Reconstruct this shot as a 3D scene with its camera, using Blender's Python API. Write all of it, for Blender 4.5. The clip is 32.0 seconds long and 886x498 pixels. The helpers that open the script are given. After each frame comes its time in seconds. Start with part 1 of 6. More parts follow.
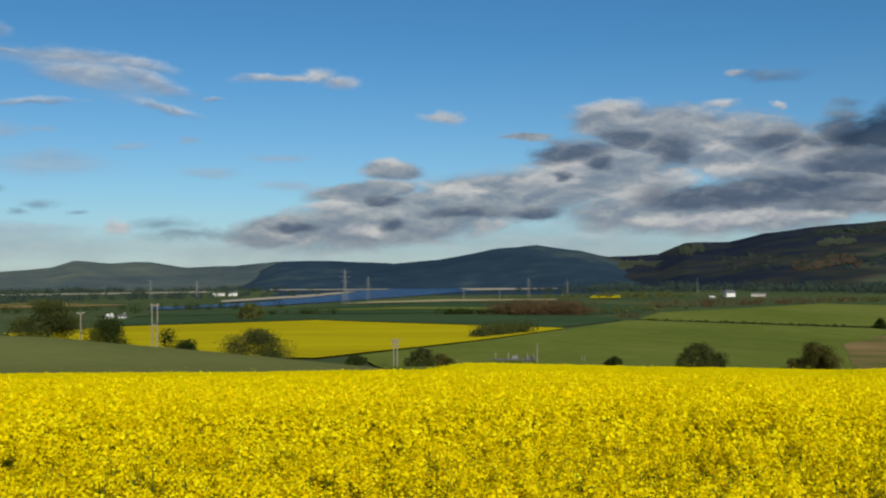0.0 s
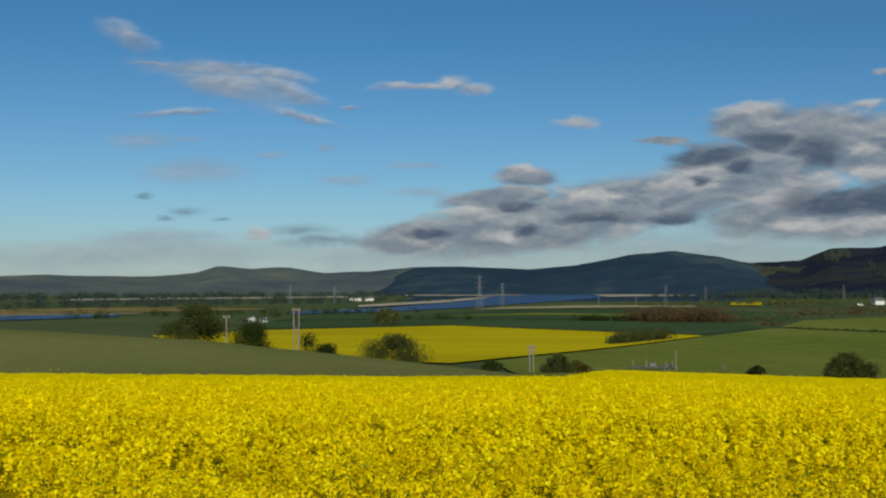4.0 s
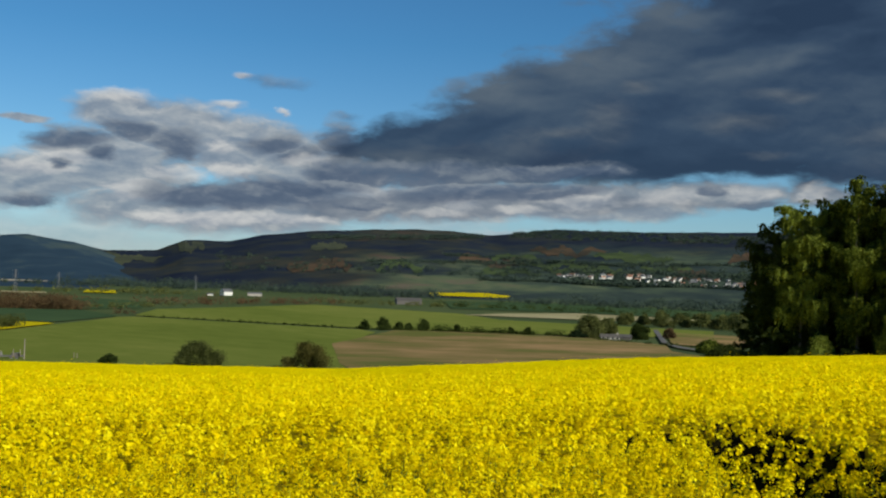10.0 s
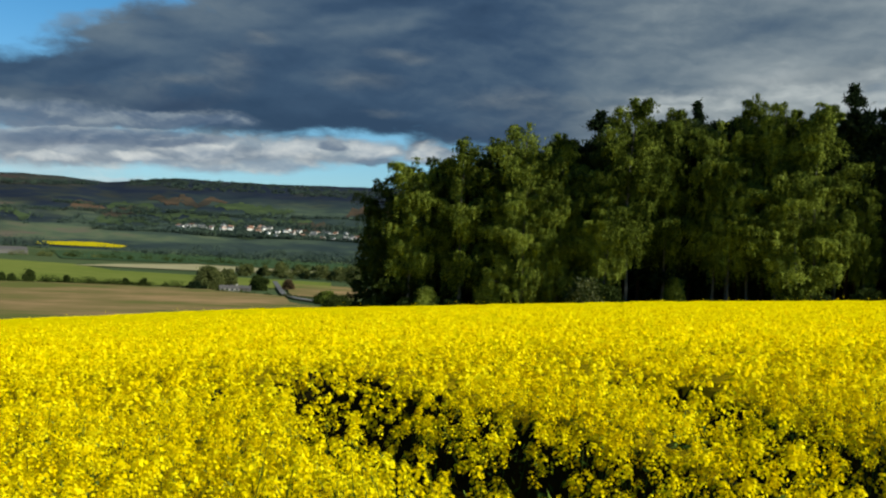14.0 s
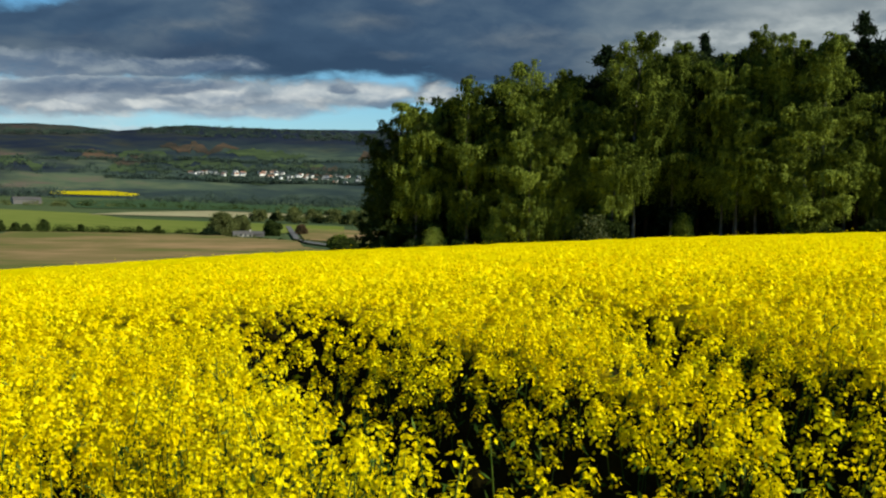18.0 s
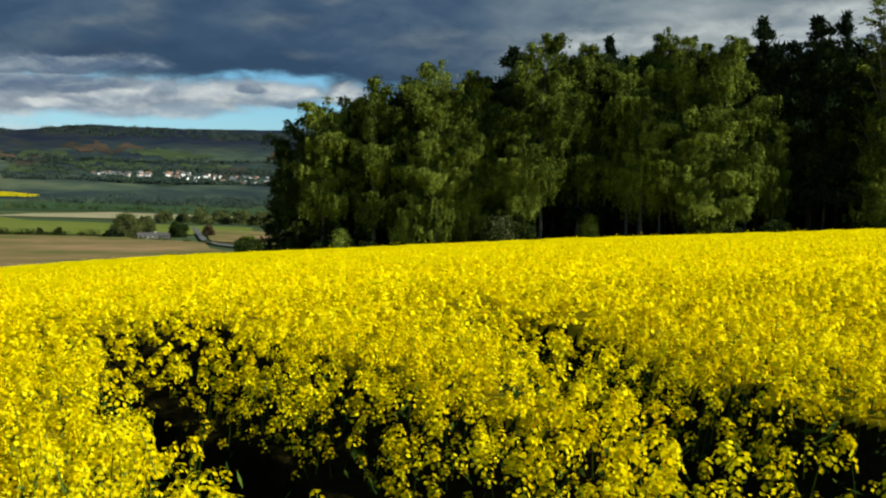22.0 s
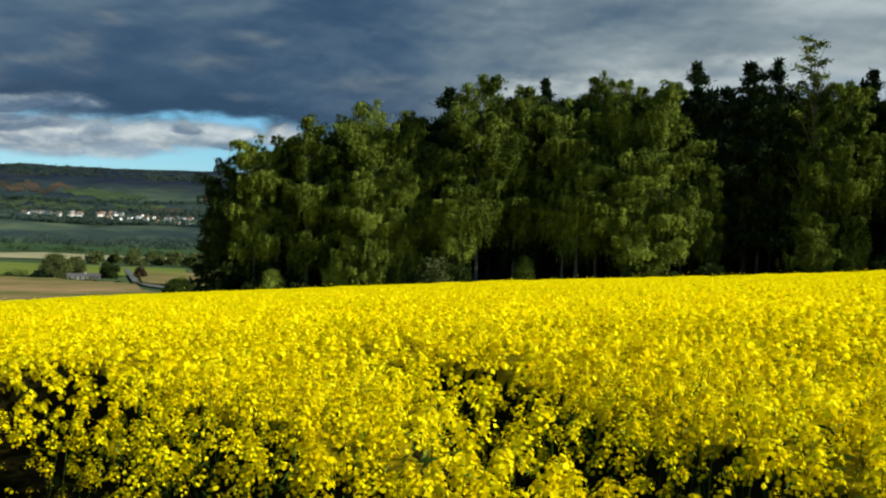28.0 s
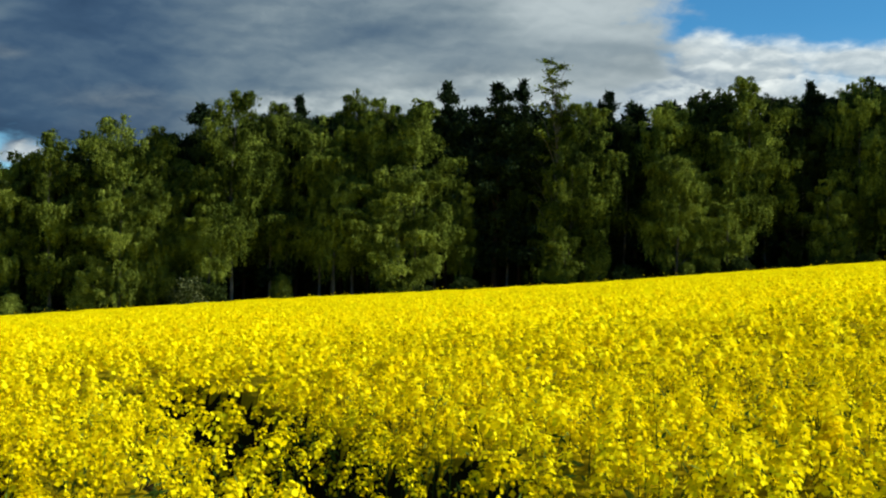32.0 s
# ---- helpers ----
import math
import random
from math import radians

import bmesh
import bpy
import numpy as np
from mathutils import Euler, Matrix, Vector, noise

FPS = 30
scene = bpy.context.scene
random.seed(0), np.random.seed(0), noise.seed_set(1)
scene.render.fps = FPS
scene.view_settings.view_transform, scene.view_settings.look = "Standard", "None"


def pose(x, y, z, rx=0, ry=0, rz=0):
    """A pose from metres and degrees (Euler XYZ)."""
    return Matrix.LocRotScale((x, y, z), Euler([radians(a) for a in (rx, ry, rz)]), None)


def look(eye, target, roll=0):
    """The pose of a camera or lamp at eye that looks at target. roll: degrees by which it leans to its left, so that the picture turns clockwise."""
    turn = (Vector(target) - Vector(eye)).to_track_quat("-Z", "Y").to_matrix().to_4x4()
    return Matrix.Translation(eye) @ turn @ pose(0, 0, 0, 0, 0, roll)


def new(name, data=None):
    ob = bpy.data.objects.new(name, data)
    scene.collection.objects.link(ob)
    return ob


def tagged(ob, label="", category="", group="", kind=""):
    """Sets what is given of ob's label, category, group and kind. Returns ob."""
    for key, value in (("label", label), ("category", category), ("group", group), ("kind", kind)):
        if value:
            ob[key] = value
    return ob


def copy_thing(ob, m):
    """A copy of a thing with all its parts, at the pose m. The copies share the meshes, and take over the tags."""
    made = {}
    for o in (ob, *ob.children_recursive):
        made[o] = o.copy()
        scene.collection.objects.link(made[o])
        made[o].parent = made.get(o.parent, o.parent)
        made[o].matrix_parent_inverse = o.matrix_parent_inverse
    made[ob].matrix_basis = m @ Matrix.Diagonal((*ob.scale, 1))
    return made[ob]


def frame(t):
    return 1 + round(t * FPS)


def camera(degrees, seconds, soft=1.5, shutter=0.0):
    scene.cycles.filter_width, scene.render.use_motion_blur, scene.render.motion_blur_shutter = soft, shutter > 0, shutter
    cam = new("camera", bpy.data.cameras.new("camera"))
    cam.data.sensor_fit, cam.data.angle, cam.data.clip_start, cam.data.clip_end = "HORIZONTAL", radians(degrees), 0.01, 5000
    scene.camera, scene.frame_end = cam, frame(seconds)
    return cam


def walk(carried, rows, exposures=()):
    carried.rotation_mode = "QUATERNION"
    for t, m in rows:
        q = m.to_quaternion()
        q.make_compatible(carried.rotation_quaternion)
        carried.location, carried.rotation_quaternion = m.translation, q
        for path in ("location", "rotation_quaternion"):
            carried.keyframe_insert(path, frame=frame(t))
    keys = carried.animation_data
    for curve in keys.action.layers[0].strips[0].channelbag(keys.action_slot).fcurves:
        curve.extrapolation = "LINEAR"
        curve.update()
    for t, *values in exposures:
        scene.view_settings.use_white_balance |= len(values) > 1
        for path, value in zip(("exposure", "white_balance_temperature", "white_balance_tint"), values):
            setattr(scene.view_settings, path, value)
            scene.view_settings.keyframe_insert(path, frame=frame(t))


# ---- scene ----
# camera: hand-held at the edge of the crop, panning to the right
cam = camera(44.32, 32.0, soft=2.2)
PATH = [
    (0.0, pose(-0.001, 0.000, 1.750, 91.40, 0.30, -0.04)),
    (0.5, pose(-0.063, 0.009, 1.752, 91.39, 0.12, 0.75)),
    (1.0, pose(-0.125, 0.017, 1.754, 91.69, 0.04, 1.42)),
    (1.5, pose(-0.187, 0.027, 1.756, 91.74, 0.21, 1.92)),
    (2.0, pose(-0.248, 0.035, 1.758, 91.58, 0.14, 2.17)),
    (2.5, pose(-0.310, 0.044, 1.760, 91.66, 0.36, 2.68)),
    (3.0, pose(-0.372, 0.054, 1.763, 91.44, 0.24, 4.90)),
    (3.5, pose(-0.434, 0.062, 1.765, 91.60, 0.13, 7.03)),
    (5.5, pose(-0.682, 0.096, 1.779, 91.97, -0.62, 4.97)),
    (6.0, pose(-0.744, 0.104, 1.785, 92.08, -0.16, 1.46)),
    (6.5, pose(-0.805, 0.112, 1.797, 92.21, -0.97, -3.22)),
    (7.0, pose(-0.867, 0.120, 1.816, 92.23, -1.26, -8.13)),
    (7.5, pose(-0.928, 0.128, 1.851, 92.25, -1.39, -14.11)),
    (8.0, pose(-0.910, 0.088, 1.850, 91.69, -1.47, -18.29)),
    (8.5, pose(-1.005, -0.082, 1.878, 91.27, -1.43, -20.81)),
    (9.0, pose(-0.957, -0.061, 1.870, 91.29, -1.71, -24.17)),
    (9.5, pose(-0.941, -0.082, 1.868, 91.73, -1.40, -25.58)),
    (10.0, pose(-0.909, -0.074, 1.867, 91.67, -2.06, -26.01)),
    (10.5, pose(-0.905, -0.090, 1.862, 91.59, -2.27, -29.85)),
    (11.0, pose(-0.897, -0.054, 1.858, 91.91, -2.89, -33.94)),
    (11.5, pose(-0.886, -0.036, 1.851, 90.71, -2.71, -36.80)),
    (12.0, pose(-0.795, -0.096, 1.850, 89.15, -1.91, -42.08)),
    (12.5, pose(-0.694, -0.099, 1.840, 88.93, -2.99, -43.78)),
    (13.0, pose(-0.621, -0.086, 1.837, 89.61, -2.16, -45.10)),
    (13.5, pose(-0.569, -0.029, 1.847, 91.32, -3.08, -45.63)),
    (14.0, pose(-0.505, 0.021, 1.846, 89.98, -2.95, -45.80)),
    (14.5, pose(-0.423, 0.020, 1.831, 87.94, -2.84, -45.99)),
    (16.5, pose(-0.230, -0.230, 1.782, 88.05, -1.13, -45.14)),
    (17.0, pose(-0.112, -0.193, 1.789, 88.06, -1.27, -44.39)),
    (17.5, pose(-0.040, -0.200, 1.790, 87.78, -1.77, -43.93)),
    (18.0, pose(0.029, -0.160, 1.774, 86.88, -1.72, -45.12)),
    (18.5, pose(0.113, -0.078, 1.774, 86.44, -2.65, -45.68)),
    (19.0, pose(0.169, -0.025, 1.783, 86.86, -2.91, -46.56)),
    (19.5, pose(0.272, -0.003, 1.777, 86.28, -1.98, -47.55)),
    (20.0, pose(0.365, -0.005, 1.784, 86.75, -2.65, -47.91)),
    (20.5, pose(0.420, 0.024, 1.786, 86.23, -3.00, -47.96)),
    (21.0, pose(0.482, 0.088, 1.792, 88.73, -3.83, -48.94)),
    (21.5, pose(0.520, 0.102, 1.781, 88.10, -3.02, -50.34)),
    (22.0, pose(0.572, 0.101, 1.789, 87.06, -1.72, -49.86)),
    (22.5, pose(0.659, 0.106, 1.785, 88.93, -2.17, -49.98)),
    (23.0, pose(0.705, 0.107, 1.790, 88.82, -1.49, -50.64)),
    (23.5, pose(0.739, 0.128, 1.778, 87.57, -1.56, -48.02)),
    (24.0, pose(0.759, 0.191, 1.781, 87.68, -2.02, -47.61)),
    (24.5, pose(0.766, 0.272, 1.765, 86.78, -2.29, -45.94)),
    (25.0, pose(0.774, 0.327, 1.772, 86.37, -2.10, -43.09)),
    (25.5, pose(0.826, 0.330, 1.770, 86.51, -1.06, -40.40)),
    (27.5, pose(1.618, 0.764, 1.677, 88.23, -1.21, -44.44)),
    (28.0, pose(1.659, 0.757, 1.653, 89.45, -2.23, -53.18)),
    (28.5, pose(1.827, 0.785, 1.647, 89.84, -2.20, -58.78)),
    (29.0, pose(1.758, 0.720, 1.657, 90.64, -1.85, -64.00)),
    (29.5, pose(1.675, 0.668, 1.669, 91.08, -2.06, -68.59)),
    (30.0, pose(1.657, 0.635, 1.670, 91.53, -2.74, -72.04)),
    (30.5, pose(1.549, 0.577, 1.679, 91.59, -2.78, -75.83)),
    (31.0, pose(1.429, 0.512, 1.700, 91.36, -2.18, -77.80)),
    (31.5, pose(1.520, 0.563, 1.689, 91.17, -1.55, -75.25)),
    (32.0, pose(1.799, 0.725, 1.658, 90.73, -1.18, -65.87)),
]
EXPOSURES = [(0.0, -0.08, 6500, 10.0), (1.0, -0.30, 6500, 9.9), (7.0, -0.32, 6500, 9.3), (9.5, -0.02, 6500, 9.1), (11.5, 0.22, 6475, 7.0), (13.0, 0.38, 6450, 5.0), (19.0, 0.48, 6450, 4.5), (25.0, 0.48, 6450, 4.0), (28.0, 0.56, 6337, 2.5), (30.0, 0.62, 6300, 2.0), (32.0, 0.63, 6300, 2.0)]
walk(cam, PATH, EXPOSURES)

# ---- world: evening sky with broken cloud ----
SUN_AZ, SUN_EL = 164.0, 27.0


class Nodes:
    """Short hand for building node trees."""

    def __init__(self, tree):
        self.t = tree

    def n(self, kind, **props):
        node = self.t.nodes.new(kind)
        for key, value in props.items():
            if key == "op":
                node.operation = value
            elif key == "blend":
                node.blend_type = value
            elif key == "clamp":
                node.use_clamp = value
            elif key == "sky":
                node.sky_type = value
            elif key == "vt":
                node.vector_type = value
        return node

    def put(self, socket, value):
        if isinstance(value, bpy.types.NodeSocket):
            self.t.links.new(value, socket)
        elif value is not None:
            socket.default_value = value

    def math(self, op, a, b=None, c=None, clamp=False):
        node = self.n("ShaderNodeMath", op=op, clamp=clamp)
        for i, v in enumerate((a, b, c)):
            self.put(node.inputs[i], v)
        return node.outputs[0]

    def vec(self, op, a, b=None):
        node = self.n("ShaderNodeVectorMath", op=op)
        self.put(node.inputs[0], a)
        self.put(node.inputs[1], b)
        return node.outputs["Value"] if op in ("LENGTH", "DOT_PRODUCT") else node.outputs["Vector"]

    def mapping(self, v, loc=(0, 0, 0), rot=(0, 0, 0), scale=(1, 1, 1), vt="POINT"):
        node = self.n("ShaderNodeMapping", vt=vt)
        self.put(node.inputs["Vector"], v)
        node.inputs["Location"].default_value = loc
        node.inputs["Rotation"].default_value = rot
        node.inputs["Scale"].default_value = scale
        return node.outputs[0]

    def noise(self, v, scale, detail=3.0, rough=0.55, dist=0.0):
        node = self.n("ShaderNodeTexNoise")
        self.put(node.inputs["Vector"], v)
        node.inputs["Scale"].default_value = scale
        node.inputs["Detail"].default_value = detail
        node.inputs["Roughness"].default_value = rough
        node.inputs["Distortion"].default_value = dist
        return node.outputs["Fac"], node.outputs["Color"]

    def ramp(self, fac, stops):
        node = self.n("ShaderNodeValToRGB")
        self.put(node.inputs[0], fac)
        el = node.color_ramp.elements
        while len(el) < len(stops):
            el.new(0.5)
        for e, (p, c) in zip(el, stops):
            e.position, e.color = p, (*c, 1)
        return node.outputs[0]

    def step(self, v, lo, hi, smooth=True):
        node = self.n("ShaderNodeMapRange")
        node.interpolation_type = "SMOOTHSTEP" if smooth else "LINEAR"
        self.put(node.inputs["Value"], v)
        node.inputs["From Min"].default_value, node.inputs["From Max"].default_value = lo, hi
        return node.outputs[0]

    def mix(self, fac, a, b, blend="MIX"):
        node = self.n("ShaderNodeMix", blend=blend)
        node.data_type = "RGBA"
        self.put(node.inputs[0], fac)
        for i, v in ((6, a), (7, b)):
            self.put(node.inputs[i], (*v, 1) if isinstance(v, tuple) and len(v) == 3 else v)
        return node.outputs[2]


def build_world():
    world = bpy.data.worlds.new("sky")
    scene.world = world
    world.use_nodes = True
    world.node_tree.nodes.clear()
    world.cycles.sampling_method, world.cycles.sample_map_resolution = "MANUAL", 256
    k = Nodes(world.node_tree)
    sky = k.n("ShaderNodeTexSky", sky="NISHITA")
    sky.sun_disc = False
    sky.sun_elevation, sky.sun_rotation = radians(SUN_EL), radians(SUN_AZ)
    sky.altitude, sky.air_density, sky.dust_density, sky.ozone_density = 60, 1.0, 0.3, 3.0
    coord = k.n("ShaderNodeTexCoord").outputs["Generated"]
    sep = k.n("ShaderNodeSeparateXYZ")
    k.put(sep.inputs[0], coord)
    x, y, z = sep.outputs
    az = k.math("MULTIPLY", k.math("ARCTAN2", x, y), 57.2958)
    el = k.math("MULTIPLY", k.math("ARCSINE", z), 57.2958)
    # deep clean air: paler and less yellow towards the horizon
    tint = k.ramp(k.step(el, -2, 40, False), [(0.05, (0.92, 1.14, 1.50)), (0.14, (0.82, 1.18, 1.46)), (0.34, (0.48, 1.0, 1.31)), (1.0, (0.42, 0.80, 1.08))])
    clear = k.vec("SCALE", k.mix(1.0, sky.outputs[0], tint, "MULTIPLY"))
    clear.node.inputs["Scale"].default_value = SKY_GAIN
    comb = k.n("ShaderNodeCombineXYZ")
    k.put(comb.inputs[0], az)
    k.put(comb.inputs[1], el)
    plane = comb.outputs[0]
    # ragged outlines: the sky's plane is pushed about by noise at two sizes
    wide = k.mapping(plane, scale=(0.10, 0.26, 1))
    _, warp1 = k.noise(wide, 1.0, 4.0, 0.6)
    fine = k.mapping(plane, loc=(7, 3, 0), scale=(0.45, 1.1, 1))
    _, warp2 = k.noise(fine, 1.0, 5.0, 0.62)

    def pushed(a1, b1, a2, b2):
        p1 = k.vec("MULTIPLY", k.vec("SUBTRACT", warp1, (0.5, 0.5, 0.5)), (a1, b1, 0))
        p2 = k.vec("MULTIPLY", k.vec("SUBTRACT", warp2, (0.5, 0.5, 0.5)), (a2, b2, 0))
        return k.vec("ADD", plane, k.vec("ADD", p1, p2))

    soft = pushed(4.5, 1.7, 1.7, 0.9)
    calm = pushed(1.6, 0.7, 1.1, 0.6)
    tight = pushed(1.3, 0.55, 1.7, 0.8)
    billow, _ = k.noise(k.mapping(calm, loc=(5, 1, 0), scale=(0.42, 0.95, 1)), 1.0, 4.0, 0.55, 0.2)
    billow_up, _ = k.noise(k.mapping(calm, loc=(5.06, 0.72, 0), scale=(0.42, 0.95, 1)), 1.0, 4.0, 0.55, 0.2)
    relief = k.math("SUBTRACT", billow, billow_up)  # tops that face the light
    crumbs, _ = k.noise(k.mapping(tight, loc=(2, 9, 0), scale=(0.9, 1.9, 1)), 1.0, 4.0, 0.6)
    streak, _ = k.noise(k.mapping(plane, rot=(0, 0, radians(10)), scale=(0.2, 1.3, 1)), 1.0, 5.0, 0.6, 0.5)

    chain = []

    def after(where):
        """The same directions, worked out only once the last puff is done: keeps the shader's memory small."""
        if not chain:
            return where
        node = k.n("ShaderNodeVectorMath", op="MULTIPLY_ADD")
        k.put(node.inputs[0], chain[-1])
        node.inputs[1].default_value = (1e-7, 1e-7, 0)
        k.put(node.inputs[2], where)
        return node.outputs["Vector"]

    def mass(where, blobs):
        """How deep a direction lies inside the nearest of some oval puffs, and how high within it."""
        best, high = None, None
        for a, e, w, h, tilt in blobs:
            m = k.mapping(after(where), (a, e, 0), (0, 0, radians(tilt)), (w, h, 1), "TEXTURE")
            d = k.math("SUBTRACT", 1.0, k.vec("LENGTH", m))
            chain.append(d)
            v = k.vec("DOT_PRODUCT", m, (0, 1, 0))
            if best is None:
                best, high = d, v
            else:
                over = k.math("GREATER_THAN", d, best)
                high = k.math("MULTIPLY_ADD", over, k.math("SUBTRACT", v, high), high)
                best = k.math("MAXIMUM", best, d)
        return best, high

    def cloud(col, where, blobs, stops, edge=0.45, ragged=0.55, most=0.9, lit=0.22, grain=None):
        """Lays puffs over the sky, paler on their tops than on their bases."""
        d, v = mass(where, blobs)
        mix = k.math("ADD", k.math("MULTIPLY", grain or billow, 0.6), k.math("MULTIPLY", crumbs, 0.4))
        cover = k.step(k.math("ADD", d, k.math("MULTIPLY", k.math("SUBTRACT", mix, 0.5), ragged * 2)), 0.0, edge)
        shade = k.math("ADD", k.math("MULTIPLY_ADD", v, lit, 0.5), k.math("ADD", k.math("MULTIPLY", relief, 0.9), k.math("MULTIPLY", k.math("SUBTRACT", mix, 0.5), 0.9)))
        return k.mix(k.math("MULTIPLY", cover, most), col, k.ramp(shade, stops))

    streaks = [(-23.3, 12.43, 2.00, 0.82, -13), (-22.0, 11.19, 2.00, 0.17, 2), (-18.7, 11.05, 4.50, 0.51, -1), (-16.0, 10.87, 3.17, 0.51, -11), (-14.8, 9.93, 2.83, 0.75, -20), (-18.5, 10.17, 3.50, 0.89, -5), (-14.3, 8.61, 2.67, 0.34, -12), (-20.9, 8.65, 3.17, 0.24, 3), (-11.7, 9.13, 0.93, 0.14, 2)]
    veil = [(-22.2, 7.20, 2.50, 0.62, 3), (-19.8, 5.62, 3.83, 0.96, 2), (-16.1, 6.66, 1.17, 0.31, 2), (-13.2, 6.92, 0.73, 0.31, 2), (-8.6, 6.14, 2.33, 0.31, 1), (-20.1, 7.38, 0.93, 0.27, 3), (-22.1, 2.34, 4.67, 0.55, 1), (-8.1, 4.68, 2.50, 0.38, 1), (-12.2, 5.26, 2.00, 0.41, 1), (-17.4, 10.1, 5.2, 1.35, -13), (-20.5, 10.9, 4.0, 0.7, -6)]
    puffs = [(-8.2, 10.30, 3.50, 0.31, 4), (-6.4, 10.48, 1.40, 0.55, 6), (-5.3, 10.12, 1.40, 0.48, -7), (0.0, 8.28, 1.53, 0.44, 2), (15.1, 10.20, 0.73, 0.27, -3), (14.6, 8.68, 1.27, 0.38, -2), (17.4, 8.50, 0.43, 0.27, -3), (-16.6, 2.57, 0.83, 0.58, 1)]
    slate = [(-20.4, 3.55, 1.20, 0.38, 1), (-21.3, 3.25, 0.73, 0.24, 1), (-18.6, 3.25, 0.73, 0.17, 1), (-14.3, 2.66, 2.33, 0.48, 1), (-13.0, 2.21, 3.67, 0.48, 1), (16.9, 10.00, 2.27, 0.38, -3), (-22.5, 4.36, 0.73, 0.24, 2), (20.6, 8.48, 1.00, 0.31, -3)]
    bank = [(-2.2, 3.00, 9.00, 1.78, 6), (-8.1, 2.37, 3.83, 1.03, 4), (-2.6, 5.52, 2.07, 0.75, 0), (-4.0, 4.33, 3.83, 0.82, 4), (3.5, 4.19, 7.67, 1.78, 5), (8.5, 5.33, 4.83, 2.12, -1), (9.3, 7.93, 3.33, 1.10, -1), (12.2, 7.14, 4.50, 1.99, -2), (15.8, 6.46, 5.50, 2.12, -2), (13.6, 3.23, 9.67, 1.54, -1), (19.2, 4.95, 5.00, 2.91, -2), (4.4, 7.28, 1.67, 0.27, -1), (18.6, 3.81, 10.00, 1.44, 2), (27.5, 4.24, 8.67, 1.23, 1), (34.0, 4.00, 7.67, 0.89, 1)]
    bank_east = [(26.9, 3.94, 5.00, 0.89, 4), (33.4, 4.46, 8.67, 0.96, 3), (39.7, 4.79, 5.33, 0.89, 3), (44.7, 4.86, 2.00, 0.82, 2), (21.7, 3.72, 5.33, 0.89, 4), (56, 6.5, 12, 2.6, 4), (68, 8.2, 12, 2.9, 4), (78, 8.8, 9, 3.0, 0), (27, 6.1, 8, 1.5, 4)]
    bright = [(8.9, 8.72, 2.17, 0.55, 3), (14.1, 6.51, 1.07, 0.51, -2), (13.3, 2.71, 4.00, 0.55, 1), (17.6, 2.95, 3.33, 0.38, -1), (6.7, 5.58, 1.73, 0.55, 4), (5.2, 4.92, 2.67, 0.48, 0), (11.9, 4.93, 2.00, 0.68, -1), (-4.0, 2.34, 1.40, 0.48, 0), (2.6, 2.65, 1.40, 0.41, 0), (-2.6, 5.79, 1.53, 0.48, 0), (0.8, 4.43, 1.73, 0.48, 0), (10.2, 3.99, 2.33, 0.68, -1), (-5.8, 3.58, 1.40, 0.41, 0), (14.8, 5.21, 1.73, 0.62, -1)]
    bright_east = [(14.2, 2.77, 4.50, 0.38, 2), (22.1, 4.53, 2.00, 0.41, 2), (26.9, 4.02, 1.50, 0.48, 1), (18.8, 6.04, 1.67, 0.41, 2), (30.1, 3.85, 2.00, 0.34, 3), (33.4, 4.41, 2.83, 0.68, 3), (37.4, 4.67, 2.33, 0.62, 7), (41.6, 4.96, 1.67, 0.62, 3), (44.6, 5.00, 1.07, 0.62, 22), (28.8, 2.72, 2.00, 0.27, 3), (25.9, 3.60, 1.67, 0.34, 4)]
    clumps = [(6.9, 6.58, 2.93, 0.79, 4), (9.6, 7.11, 2.07, 0.68, -1), (11.9, 6.57, 1.73, 1.37, -1), (6.4, 5.20, 0.60, 0.38, -1), (16.9, 6.85, 2.07, 0.75, 8), (18.5, 6.37, 2.07, 0.58, 10), (20.3, 7.26, 1.40, 1.44, 17), (13.6, 3.86, 4.17, 0.92, -1), (17.4, 4.30, 4.83, 1.23, -1), (20.0, 5.34, 2.07, 1.44, -2), (-2.6, 2.76, 0.83, 0.51, 0), (-3.1, 3.89, 1.40, 0.38, 0), (1.1, 3.30, 2.73, 0.48, 0), (4.9, 3.24, 2.07, 0.41, 0), (-7.5, 2.53, 1.73, 0.38, 0), (8.2, 5.92, 1.07, 0.62, -1)]
    clumps_east = [(14.2, 4.08, 5.50, 0.92, 2), (18.9, 4.65, 4.33, 0.62, 2), (26.9, 4.82, 2.67, 0.41, 1), (30.4, 4.99, 3.00, 0.48, 1), (21.6, 3.77, 2.00, 0.31, 2), (26.9, 4.62, 5.67, 0.68, 4), (31.5, 4.78, 4.00, 0.41, 3), (42.0, 4.45, 1.67, 0.27, 2), (39.7, 5.08, 1.00, 0.31, 3), (24, 5.5, 7.5, 0.9, 2), (31, 5.8, 6.0, 0.6, 3)]
    glow = [(26.4, 10.18, 2.07, 0.58, 16), (35.7, 10.31, 1.07, 0.58, 0), (40.9, 8.70, 3.17, 0.65, -1), (32.1, 7.85, 4.00, 0.55, 6), (43.0, 9.91, 2.67, 0.48, -2), (40.1, 8.41, 1.83, 0.82, 3), (34.4, 8.48, 2.00, 1.71, 4), (42.5, 7.00, 1.50, 0.34, 3), (49.6, 7.94, 5.00, 0.96, 2)]
